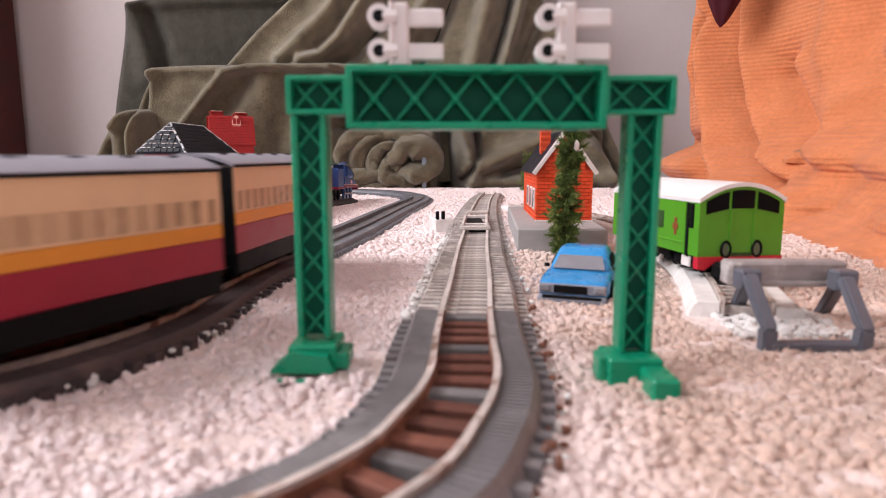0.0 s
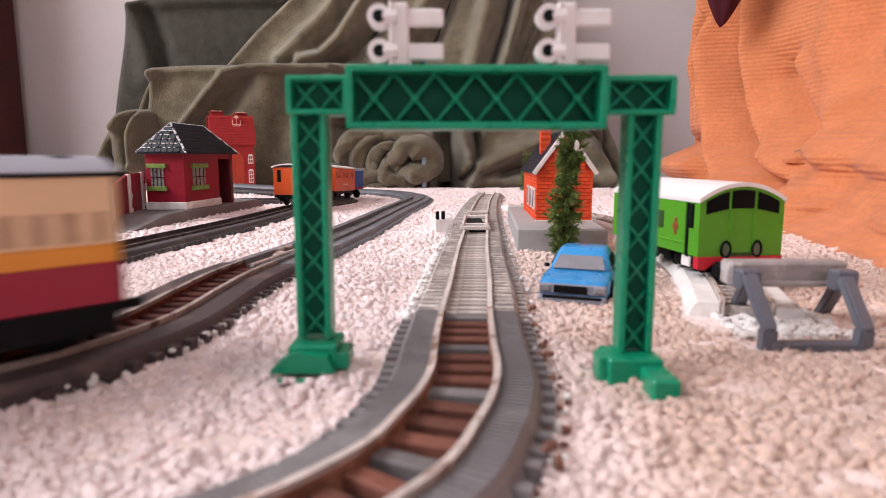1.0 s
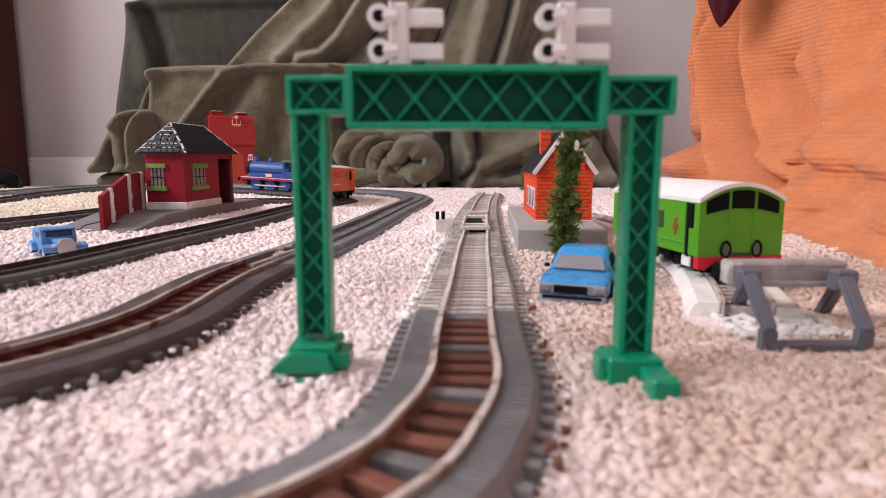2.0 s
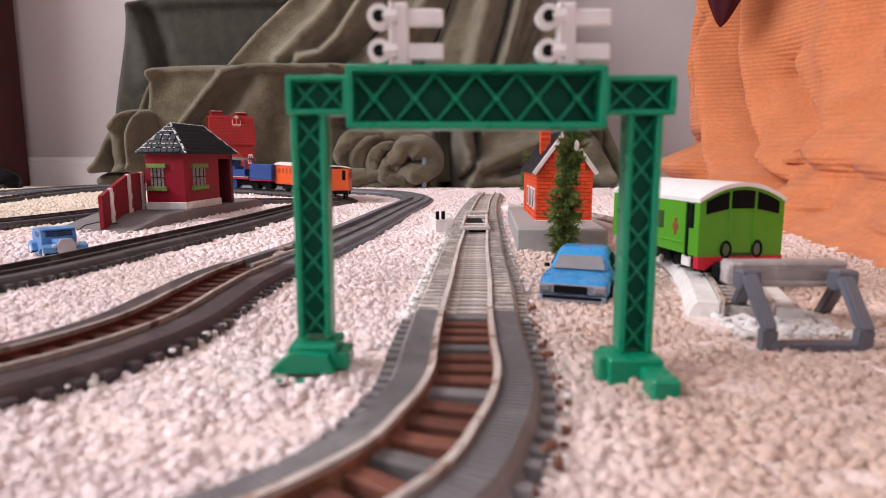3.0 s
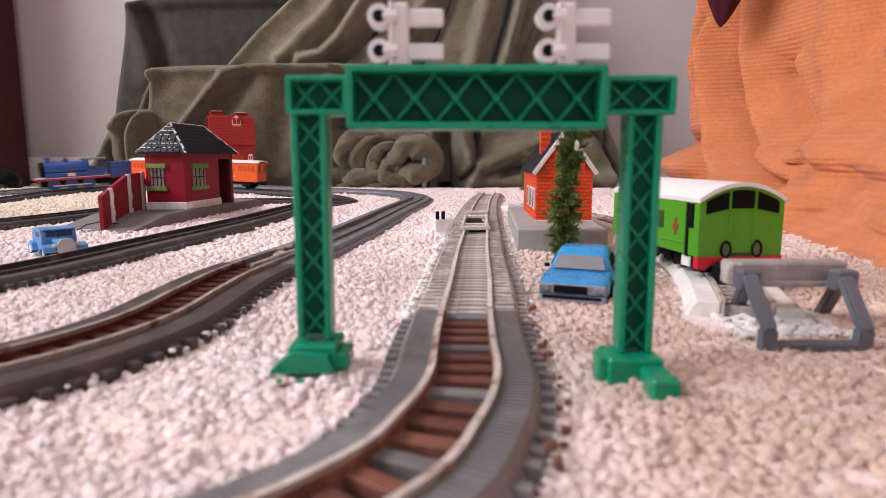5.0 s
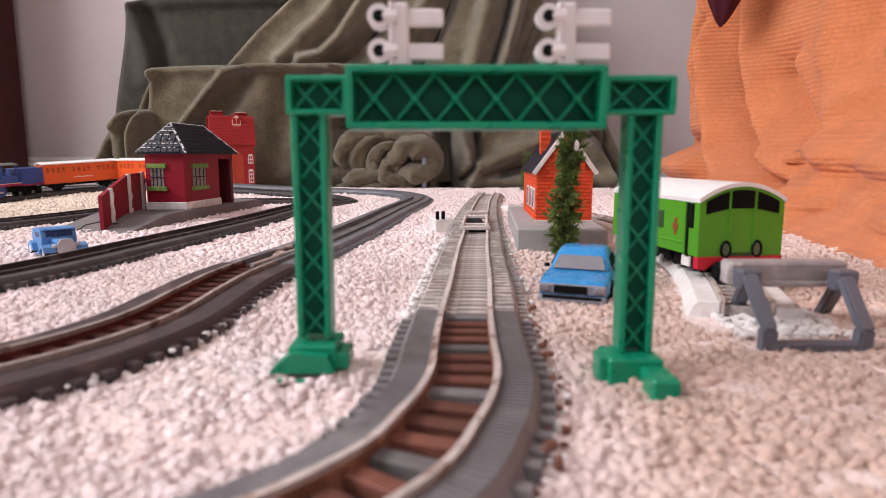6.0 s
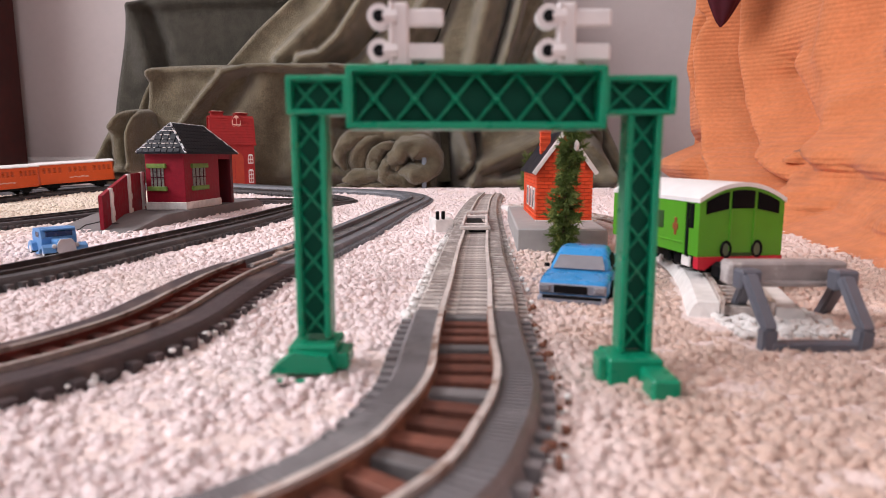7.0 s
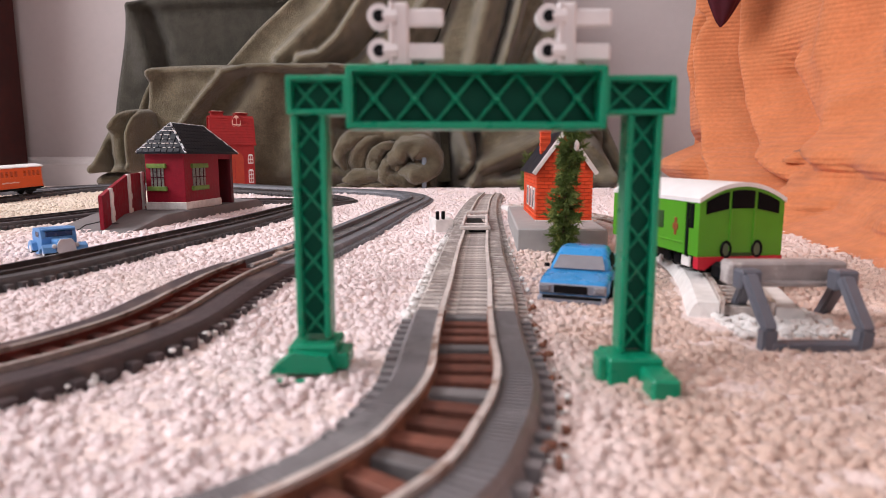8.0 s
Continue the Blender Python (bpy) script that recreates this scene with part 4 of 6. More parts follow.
def blue_engine():
    """A toy tank engine with a short tender; origin on the rails at mid-length, running along +y."""
    th = thing("steam_engine", "blue toy steam engine with magenta running board", "toy engine", group="orange train")
    wheels = []
    part("running_board", box(B(), (0, 0.018, 0.0165), (0.031, 0.100, 0.0032), None, 0.0006), MAGENTA, th, "magenta running board")
    part("board_line", box(B(), (0, 0.018, 0.0187), (0.0314, 0.100, 0.0011), None, 0.0002), PALEPINK, th, "pale lining stripe")
    part("buffer_beam", box(B(), (0, 0.068, 0.0150), (0.031, 0.0022, 0.0075), None, 0.0005), MAGENTA, th)
    for sg in (-1, 1):
        bm = B()
        rod(bm, (sg * 0.0095, 0.069, 0.0150), (sg * 0.0095, 0.074, 0.0150), 0.0014), rod(bm, (sg * 0.0095, 0.074, 0.0150), (sg * 0.0095, 0.0752, 0.0150), 0.0032)
        part("buffer", bm, BLACK, th)
        part("splasher", box(B(), (sg * 0.0118, 0.026, 0.0222), (0.0050, 0.060, 0.0075), None, 0.001), TRAINBLUE, th)
        part("side_plate", box(B(), (sg * 0.0148, 0.022, 0.0230), (0.0007, 0.010, 0.0048)), PALEPINK, th, "small pale plate")
    part("boiler", rod(B(), (0, -0.005, 0.0320), (0, 0.056, 0.0320), 0.0112, seg=26), TRAINBLUE, th, smooth=False)
    part("smokebox", rod(B(), (0, 0.056, 0.0320), (0, 0.0615, 0.0320), 0.0114, seg=26), BLACK, th, "black smokebox front")
    part("chimney", rod(B(), (0, 0.050, 0.0415), (0, 0.050, 0.0500), 0.0034, 0.0040, seg=16), TRAINBLUE, th)
    part("dome", ball(B(), (0, 0.026, 0.0440), 0.0045, 2, (1, 1, 1.2)), TRAINBLUE, th, smooth=True)
    cab = part("cab", box(B(), (0, -0.008, 0.0260), (0.0300, 0.004, 0.0165), None, 0.0004), TRAINBLUE, th)
    bm = B()
    box(bm, (0, -0.0010, 0.0315), (0.0296, 0.002, 0.0270), None, 0.0003)
    for sg in (-1, 1):
        box(bm, (sg * 0.0140, -0.014, 0.0240), (0.0016, 0.024, 0.0120), None, 0.0003)
        box(bm, (sg * 0.0140, -0.0255, 0.0365), (0.0016, 0.0022, 0.0160), None, 0.0002)
        box(bm, (sg * 0.0140, -0.0025, 0.0365), (0.0016, 0.0030, 0.0160), None, 0.0002)
    part("cab_sides", bm, TRAINBLUE, cab)
    part("cab_roof", roof_bm(0.0158, 0.0440, 0.0024, -0.029, 0.003, 0.0012), GREYGREEN, cab, "grey-green cab roof")
    part("tender", box(B(), (0, -0.052, 0.0275), (0.0300, 0.036, 0.0230), None, 0.0008), TRAINBLUE, th)
    part("tender_frame", box(B(), (0, -0.052, 0.0150), (0.0290, 0.037, 0.0030), None, 0.0005), MAGENTA, th)
    part("frame", box(B(), (0, 0.0, 0.0105), (0.0150, 0.126, 0.0090), None, 0.0006), BLACK, th)
    for sg in (-1, 1):
        for y in (0.046, 0.022, -0.002):
            wheels.append(wheel(th, sg * 0.0085, y, 0.0085, 0.0026, TRAINBLUE))
        part("coupling_rod", box(B(), (sg * 0.0112, 0.022, 0.0070), (0.0010, 0.052, 0.0018), None, 0.0002), RAIL, th, "metal coupling rod")
        for y in (-0.040, -0.062):
            wheels.append(wheel(th, sg * 0.0085, y, 0.0060))
    return th, wheels


GREYGREEN = material("grey_green_roof", (0.10, 0.12, 0.10), 0.5, vary=0.1, scale=200)
COACH_A = passenger_coach("crimson and cream toy passenger coach running on the track")
COACH_B = passenger_coach("crimson and cream toy passenger coach at the train's rear")
ENGINE, ENGINE_WHEELS = blue_engine()
ORANGE_A, ORANGE_A_WHEELS = orange_coach("orange toy coach with white roof behind the engine")
ORANGE_B, ORANGE_B_WHEELS = orange_coach("orange toy coach with white roof at the train's rear")


# ---- the green diesel on the white siding ----
def green_diesel():
    th = thing("diesel_engine", "bright green toy diesel engine with a white roof on siding", "toy engine", pose(0.1265, 0.262, ground(0.1278, 0.268) + RAILZ - 0.0006, 0, 0, 9))
    w, L = 0.0195, 0.084
    z0, z1, rise = 0.0092, 0.0322, 0.0068
    pts = [(-w, z0), (w, z0)] + arch(w, z1, rise)[::-1]
    bm = prism(B(), pts, 0.0, L)
    body = part("body", bm, LIMEGREEN, th)
    top = arch(w + 0.0006, z1 + 0.0016, rise)
    low = arch(w + 0.0004, z1 - 0.0002, rise)
    part("roof", prism(B(), top + low[::-1], -0.0006, L), WHITEROOF, th, "chalky white painted roof")
    # front: three windows that follow the roof line
    def front_win(x0, x1):
        lo = 0.0298
        hi = lambda x: z1 + rise * (1 - (x / w) ** 2) - 0.0016
        n = 5
        p = [(x0, lo - 0.0035 * (abs(x0) / w) ** 2), (x1, lo - 0.0035 * (abs(x1) / w) ** 2)] + [(x1 + (x0 - x1) * i / n, hi(x1 + (x0 - x1) * i / n)) for i in range(n + 1)]
        return prism(B(), p, -0.0005, 0.0006)
    for x0, x1 in ((-0.0166, -0.0066), (-0.0050, 0.0052), (0.0068, 0.0168)):
        part("front_window", front_win(x0, x1), GLASSBLACK, body, "black painted window")
    for x in (-0.0053, 0.0056):
        part("door_strip", box(B(), (x, -0.0001, 0.0205), (0.0009, 0.0009, 0.0180), None, 0.0002), LIMEGREEN, body)
    part("door_strip", box(B(), (0.0001, -0.0001, 0.0293), (0.0110, 0.0009, 0.0008), None, 0.0002), LIMEGREEN, body)
    for x in (-0.0068, 0.0076):
        bm = B()
        n = 20
        for i in range(n):
            a, b = 2 * math.pi * i / n, 2 * math.pi * (i + 1) / n
            rod(bm, (x + 0.0021 * math.cos(a), -0.0004, 0.0122 + 0.0033 * math.sin(a)), (x + 0.0021 * math.cos(b), -0.0004, 0.0122 + 0.0033 * math.sin(b)), 0.0006, seg=6)
        part("lamp_ring", bm, BLACK, body, "black ring")
        part("lamp_disc", prism(B(), [(x + 0.0018 * math.cos(k * 0.4488), 0.0122 + 0.0029 * math.sin(k * 0.4488)) for k in range(14)], -0.0004, 0.0004), DULLGREEN, body)
    part("lower_strip", box(B(), (0.0, -0.0003, 0.0098), (0.0110, 0.0008, 0.0018), None, 0.0002), DARKGREEN, body)
    part("buffer_beam", prism(B(), [(-w, 0.0092), (w, 0.0092), (w, 0.0072), (0.012, 0.0060), (-0.0130, 0.0060), (-0.0165, 0.0035), (-w, 0.0040)], -0.0008, 0.0030), RED, th, "red buffer beam")
    part("coupling_pocket", box(B(), (-0.004, -0.003, 0.0035), (0.018, 0.008, 0.0075), None, 0.0015), BLACK, th)
    # near side
    s = -w
    # flat black strip paints the shade of the door recess
    part("door_slot", box(B(), (s, 0.0085, 0.0200), (0.0010, 0.0018, 0.0235), None, 0.0002), BLACK, body, "black strip for the shade in the door recess")
    part("side_window", box(B(), (s, 0.0055, 0.0262), (0.0010, 0.0030, 0.0105), None, 0.0003), GLASSBLACK, body)
    part("door_edge", box(B(), (s, 0.0105, 0.0205), (0.0011, 0.0010, 0.0235), None, 0.0002), LIMEGREEN, body)
    for dy, dz in ((0.0042, 0.0026), (0.0018, 0.0078)):
        part("emblem", box(B(), (s, 0.0185, 0.0205), (0.0009, dy, dz), None, 0.0002), RUSTRED, body, "rust-red painted cross mark")
    for y in (0.033, 0.045, 0.057):
        part("grille", box(B(), (s, y, 0.0225), (0.0008, 0.0075, 0.0080), None, 0.0003), DARKGREEN, body)
    part("side_beading", box(B(), (s, 0.047, 0.0138), (0.0010, 0.074, 0.0008), None, 0.0002), LIMEGREEN, body)
    part("step_panel", box(B(), (s + 0.001, 0.0100, 0.0062), (0.0016, 0.0065, 0.0048), None, 0.0005), WHITEPAINT, th, "white painted step panel")
    part("underframe", box(B(), (0, L / 2, 0.0068), (0.026, L - 0.006, 0.0060), None, 0.0006), BLACK, th)
    for y in (0.012, 0.024, 0.034, 0.058, 0.070):
        for sg in (-1, 1):
            wheel(th, sg * 0.0085, y, 0.0052)
            part("axle_box", box(B(), (sg * 0.0135, y, 0.0052), (0.003, 0.0062, 0.0058), None, 0.0009), BLACK, th)


GLASSBLACK = material("black_window_paint", (0.004, 0.004, 0.005), 0.6, vary=0.1, scale=200, spec=0.08)
DULLGREEN = material("dull_grey_green", (0.10, 0.14, 0.08), 0.5, vary=0.1, scale=200)
DARKGREEN = material("dark_green_paint", (0.02, 0.06, 0.012), 0.5, vary=0.1, scale=200)
RED = material("bright_red_paint", (0.50, 0.012, 0.03), 0.4, vary=0.06, scale=200)
RUSTRED = material("rust_red_paint", (0.30, 0.07, 0.02), 0.5, vary=0.25, scale=400)
green_diesel()


def buffer_stop():
    th = thing("buffer_stop", "blue-grey plastic buffer stop with a weathered grey beam", "buffer stop")
    def bar(a, b, sx, sy, ends=0.0006):
        bm = B()
        vs = [bm.verts.new((p[0] + u * sx / 2, p[1] + v * sy / 2, p[2])) for p in (a, b) for u, v in ((-1, -1), (1, -1), (1, 1), (-1, 1))]
        bm.faces.new(vs[:4]), bm.faces.new(vs[4:])
        for k in range(4):
            bm.faces.new((vs[k], vs[(k + 1) % 4], vs[4 + (k + 1) % 4], vs[4 + k]))
        bmesh.ops.recalc_face_normals(bm, faces=bm.faces[:])
        bmesh.ops.bevel(bm, geom=bm.edges[:], offset=ends, segments=2, affect='EDGES')
        return bm
    # feet at the front and back, struts up to the beam
    for foot, knee, top, back in (((0.0975, 0.181), (0.0978, 0.1815, 0.0085), (0.1012, 0.2030, 0.0215), (0.1100, 0.230)), ((0.1250, 0.180), (0.1262, 0.1805, 0.0085), (0.1318, 0.2010, 0.0210), (0.1405, 0.227))):
        part("front_strut", bar((*foot, -0.001), knee, 0.0044, 0.0046), BUFFERGREY, th)
        part("front_strut", bar(knee, top, 0.0044, 0.0052), BUFFERGREY, th)
        part("back_strut", bar((*back, -0.001), (top[0] + 0.0030, top[1] + 0.004, 0.0205), 0.0044, 0.0046), BUFFERGREY, th)
        part("bracket", box(B(), (top[0] + 0.0005, top[1] + 0.001, 0.0190), (0.0075, 0.0060, 0.0070), None, 0.0008), BUFFERGREY, th)
    part("cross_bar", box(B(), (0.1113, 0.1808, 0.0020), (0.0262, 0.0045, 0.0050), None, 0.0006), BUFFERGREY, th)
    part("beam", box(B(), (0.1188, 0.2140, 0.0195), (0.0405, 0.0085, 0.0085), None, 0.0009), WOODGREY, th, "weathered grey painted beam")
    part("beam_ledge", box(B(), (0.1188, 0.2095, 0.0163), (0.0385, 0.0030, 0.0018), None, 0.0004), WOODGREY, th)


buffer_stop()


def plaster_rubble():
    """Broken white plaster round the end of the siding."""
    bm = B()
    rng = random.Random(11)
    for i in range(620):
        x, y = rng.uniform(0.095, 0.134), rng.uniform(0.190, 0.240)
        if x < 0.095 + (y - 0.19) * 0.1:
            continue
        ball(bm, (x, y, rng.uniform(0.0014, 0.0034)), rng.uniform(0.0007, 0.0017), 1, (1.2, 1.2, 0.8))
    tagged(part("plaster_rubble", bm, WHITEPAINT, smooth=False), "crumbled white plaster around the siding end", "plaster", kind="stuff")


plaster_rubble()


# ---- the brick house on its plinth ----
def brick_house():
    pl = B()
    box(pl, (0.0275, 0.09, 0.0075), (0.055, 0.18, 0.017), None, 0.0008)
    tagged(part("plinth", pl, PLINTHG, at=pose(0.0456, 0.379, 0, 0, 0, -4)), "pale grey painted rectangular plinth on the carpet", "plinth")
    th = thing("brick_house", "orange brick toy house with a black gabled roof on plinth", "toy house", pose(0.0640, 0.428, 0.0158, 0, 0, -2.5))
    w, L, he, ha = 0.0385, 0.100, 0.0340, 0.0605
    part("core", prism(B(), [(0.0006, 0), (w - 0.0006, 0), (w - 0.0006, he), (w / 2, ha - 0.001), (0.0006, he)], 0.0006, L - 0.0006), MORTAR, th, "recessed mortar joints")
    # bricks in courses on the gable and the long wall
    bh = 0.0025
    cache = {}
    def brick(lx, m):
        k = round(lx, 5)
        if k not in cache:
            ob = part("brick", box(B(), (0, 0, 0), (lx, 0.0009, bh * 0.80), None, 0.00012), BRICK, th, at=m)
            cache[k] = ob.data
        else:
            ob = new("brick", cache[k])
            ob.parent, ob.matrix_basis = th, m
    for c in range(24):
        z = (c + 0.5) * bh
        half = w / 2 if z < he else (w / 2) * (1 - (z - he) / (ha - he)) - 0.0012
        if half < 0.003:
            break
        bl = 0.0055
        n = int((2 * half) / bl)
        off = (c % 2) * bl / 2
        x = w / 2 - half
        if z < he:
            xs = [i * bl + (bl / 2 if c % 2 else 0) for i in range(7)]
        else:
            xs = [w / 2 - n * bl / 2 + i * bl for i in range(n)]
        for xx in xs:
            if xx + bl * 0.94 <= w / 2 + half + 0.0001:
                brick(bl * 0.94, pose(xx + bl / 2, 0.0004, z))
        if z < he:
            if c % 2:
                for xx in (bl * 0.25, w - bl * 0.25):
                    brick(bl * 0.44, pose(xx, 0.0004, z))
            for i in range(9):
                brick(0.0103, pose(0.0004, 0.0058 + i * 0.0109 + (0.0 if c % 2 else 0.0003), z, 0, 0, 90))
    # windows and door on the long wall
    for y in (0.012, 0.032, 0.056):
        win = part("window", box(B(), (-0.0003, y, 0.0150), (0.0012, 0.0100, 0.0150), None, 0.0002), WHITEPAINT, th, "white painted window frame")
        for dy in (-0.0025, 0.0025):
            part("pane", box(B(), (-0.0009, y + dy, 0.0150), (0.0004, 0.0036, 0.0120)), GLASSDARK, win)
    for sg in (0, 1):
        ang = math.atan2(ha - he, w / 2)
        length = math.hypot(ha - he, w / 2) + 0.0030
        mx = pose(w / 2, L / 2, ha + 0.0006, 0, math.degrees(ang) if sg else 180 - math.degrees(ang), 0)
        bm = B()
        box(bm, (length / 2, 0, 0.0008 if sg else -0.0008), (length, L + 0.004, 0.0016), None, 0.0003)
        roof = part("roof", bm, SLATE, th, "black painted roof slope", at=mx)
        part("bargeboard", box(B(), (length / 2, -L / 2 - 0.0024, 0.0004 if sg else -0.0004), (length, 0.0012, 0.0030), None, 0.0003), WHITEPAINT, roof, "white bargeboard")
    part("sill_course", box(B(), (w / 2, -0.0001, 0.0004), (w + 0.001, 0.0016, 0.0010)), WHITEPAINT, th)
    ch = part("chimney", box(B(), (0.0088, 0.030, 0.0570), (0.0070, 0.0070, 0.0220), None, 0.0004), BRICK, th, "orange brick chimney")
    for k in range(5):
        part("chimney_course", box(B(), (0.0088, 0.030, 0.0490 + k * 0.0042), (0.0076, 0.0076, 0.0022), None, 0.0003), BRICK, ch)


brick_house()


def needle_tree(name, label, m, height, radius, sprigs, seed, sway=0.0, needles=46, ln=(0.20, 0.42)):
    """A thin swaying trunk with many twigs, each set with blade-like needles; uneven outline with gaps."""
    rng = random.Random(seed)
    th = thing(name, label, "toy tree", m)

    def spine(f):
        return Vector((sway * (f - 0.6 * math.sin(f * 3.14)), sway * 0.4 * f, height * f))
    bm = B()
    for i in range(8):
        rod(bm, spine(i / 8 * 0.97) - Vector((0, 0, 0.001)), spine((i + 1) / 8 * 0.97), radius * 0.13 * (1 - i / 10), radius * 0.13 * (0.9 - i / 10), seg=7)
    verts, faces = [], []
    for i in range(sprigs):
        f = 0.03 + 0.97 * (i + rng.random()) / sprigs
        a = i * 2.399 + rng.uniform(-0.5, 0.5)
        grow = radius * (1.05 - 0.25 * f) * (0.80 + 0.22 * math.sin(f * 11 + seed)) * rng.uniform(0.55, 1.12)
        rise = rng.uniform(-0.75, 0.35) if f < 0.85 else rng.uniform(-0.1, 0.9)
        way = Vector((math.cos(a), math.sin(a), rise)).normalized()
        root = spine(f)
        rod(bm, root, root + way * grow * 0.8, radius * 0.035, radius * 0.012, seg=4)
        for k in range(needles):
            t = (0.15 + 0.85 * k / needles) * grow
            p = root + way * t + Vector((rng.gauss(0, 1), rng.gauss(0, 1), rng.gauss(0, 1))) * radius * 0.03
            d = (way + Vector((rng.gauss(0, 1), rng.gauss(0, 1), rng.gauss(0, 1))) * 0.55).normalized()
            le = radius * rng.uniform(*ln)
            sd = d.cross(Vector((rng.uniform(-1, 1), rng.uniform(-1, 1), 0.6))).normalized() * radius * 0.040
            up = d.cross(sd).normalized() * radius * 0.028
            v = len(verts)
            verts += [p - sd, p + sd, p + up, p + d * le]
            faces += [(v, v + 1, v + 3), (v + 1, v + 2, v + 3), (v + 2, v, v + 3)]
    part("trunk", bm, BARK, th)
    me = bpy.data.meshes.new("crown")
    me.from_pydata([tuple(v) for v in verts], [], faces)
    me.materials.append(LEAF)
    ob = new("crown", me)
    ob.parent = th
    return th


BARK = material("brown_twig", (0.09, 0.06, 0.03), 0.8, vary=0.2, scale=300)
FIR = needle_tree("fir_tree", "tall thin green toy fir tree beside the brick house", pose(0.0725, 0.366, 0.0), 0.0770, 0.0116, 210, 4, 0.0045, 54)
part("fleck", ball(B(), (0.0040, -0.0055, 0.0660), 0.0022, 1, (0.8, 0.7, 1.6)), WHITEPAINT, FIR, "white plaster fleck among the needles")
needle_tree("shrub", "small olive-green toy shrub standing on carpet", pose(0.145, 1.10, -0.006), 0.070, 0.014, 70, 9, 0.004, 26)


# ---- toy cars ----
def car_wheel(owner, x, y, r, w=0.005):
    tyre = part("wheel", rod(B(), (-w / 2, 0, 0), (w / 2, 0, 0), r, seg=20), BLACK, owner, at=pose(x, y, r))
    part("hub", rod(B(), (-w / 2 - 0.0003, 0, 0), (w / 2 + 0.0003, 0, 0), r * 0.55, seg=14), WHITEPL, tyre, "silver hub")


def rounded(hw, hh, e=5.0, n=28):
    """A box with soft corners, as points round its middle."""
    out = []
    for i in range(n):
        c, s = math.cos(2 * math.pi * (i + 0.5) / n), math.sin(2 * math.pi * (i + 0.5) / n)
        out.append((hw * math.copysign(abs(c) ** (2 / e), c), hh * math.copysign(abs(s) ** (2 / e), s)))
    return out


def pickup():
    th = thing("toy_pickup", "bright blue die-cast toy pickup truck on the carpet", "toy car", pose(0.0515, 0.2430, -0.0016, 0, 0, -20) @ Matrix.Scale(1.08, 4))
    w = 0.0128
    rings = []
    for y, hw, zb, zt in ((0.0004, 0.0112, 0.0052, 0.0096), (0.0012, 0.0122, 0.0044, 0.0104), (0.0040, 0.0128, 0.0040, 0.0111), (0.0100, 0.0131, 0.0040, 0.0119), (0.0190, 0.0132, 0.0040, 0.0126), (0.0430, 0.0132, 0.0040, 0.0128), (0.0640, 0.0131, 0.0040, 0.0128), (0.0660, 0.0126, 0.0044, 0.0122)):
        rings.append([(x, y, (zb + zt) / 2 + z) for x, z in rounded(hw, (zt - zb) / 2, 6.0)])
    part("body", loft(rings), BLUECAR, th, smooth=True)
    rings = []
    for z, ya, yb, hw in ((0.0118, 0.0160, 0.0440, 0.0121), (0.0135, 0.0185, 0.0434, 0.0118), (0.0180, 0.0250, 0.0420, 0.0101), (0.0194, 0.0270, 0.0410, 0.0094), (0.0200, 0.0295, 0.0394, 0.0078)):
        rings.append([(x, (ya + yb) / 2 + y, z) for x, y in rounded(hw, (yb - ya) / 2, 7.0)])
    cab = part("cab", loft(rings), BLUECAR, th, smooth=True)
    # windscreen on the sloped front, side windows
    ang = math.degrees(math.atan2(0.0052, 0.0075))
    ws = prism(B(), [(-0.0100, 0.0), (0.0100, 0.0), (0.0084, 0.0076), (-0.0084, 0.0076)], -0.0002, 0.0005, 'Z')
    part("windscreen", ws, SILVERGLASS, cab, "grey reflecting windscreen", at=pose(0, 0.0163, 0.0128, ang, 0, 0))
    for sg in (-1, 1):
        bm = B()
        vs = [bm.verts.new((sg * (x + dx), y, z)) for dx in (-0.0006, 0.0004) for x, y, z in ((0.0119, 0.0235, 0.0134), (0.0119, 0.0415, 0.0134), (0.0105, 0.0395, 0.0170), (0.0105, 0.0280, 0.0170))]
        bm.faces.new(vs[:4]), bm.faces.new(vs[4:])
        for k in range(4):
            bm.faces.new((vs[k], vs[(k + 1) % 4], vs[4 + (k + 1) % 4], vs[4 + k]))
        bmesh.ops.recalc_face_normals(bm, faces=bm.faces[:])
        part("side_window", bm, GLASSBLACK, cab)
    part("bumper", box(B(), (0, 0.0008, 0.0036), (2 * w + 0.0002, 0.0046, 0.0042), None, 0.0014, 3), GREYPL, th, "grey plastic bumper")
    part("bumper_slot", box(B(), (0, -0.0012, 0.0052), (2 * w - 0.004, 0.0012, 0.0010), None, 0.0002), BLACK, th)
    part("grille_surround", box(B(), (0, 0.0004, 0.0080), (2 * w - 0.0008, 0.0014, 0.0037), None, 0.0004), GREYPL, th)
    part("grille", box(B(), (-0.0006, -0.0002, 0.0080), (0.0122, 0.0012, 0.0029), None, 0.0003), BLACK, th)
    for sg in (-1, 1):
        part("headlight", box(B(), (sg * 0.0100, -0.0002, 0.0082), (0.0042, 0.0012, 0.0026), None, 0.0005), SILVERGLASS, th, "silver headlight")
        for y in (0.0135, 0.0520):
            car_wheel(th, sg * (w - 0.0015), y, 0.0050)
    for sg in (-1, 1):
        part("door_mirror", box(B(), (sg * (w + 0.0006), 0.0215, 0.0132), (0.0022, 0.0012, 0.0014), None, 0.0003), BLACK, th)
        part("wheel_arch", prism(B(), [(0.0135 + 0.0062 * math.cos(k * 0.3491), 0.0050 + 0.0062 * math.sin(k * 0.3491)) for k in range(10)], sg * (w - 0.0002) - 0.0003, sg * (w - 0.0002) + 0.0003, 'X'), BLACK, th)
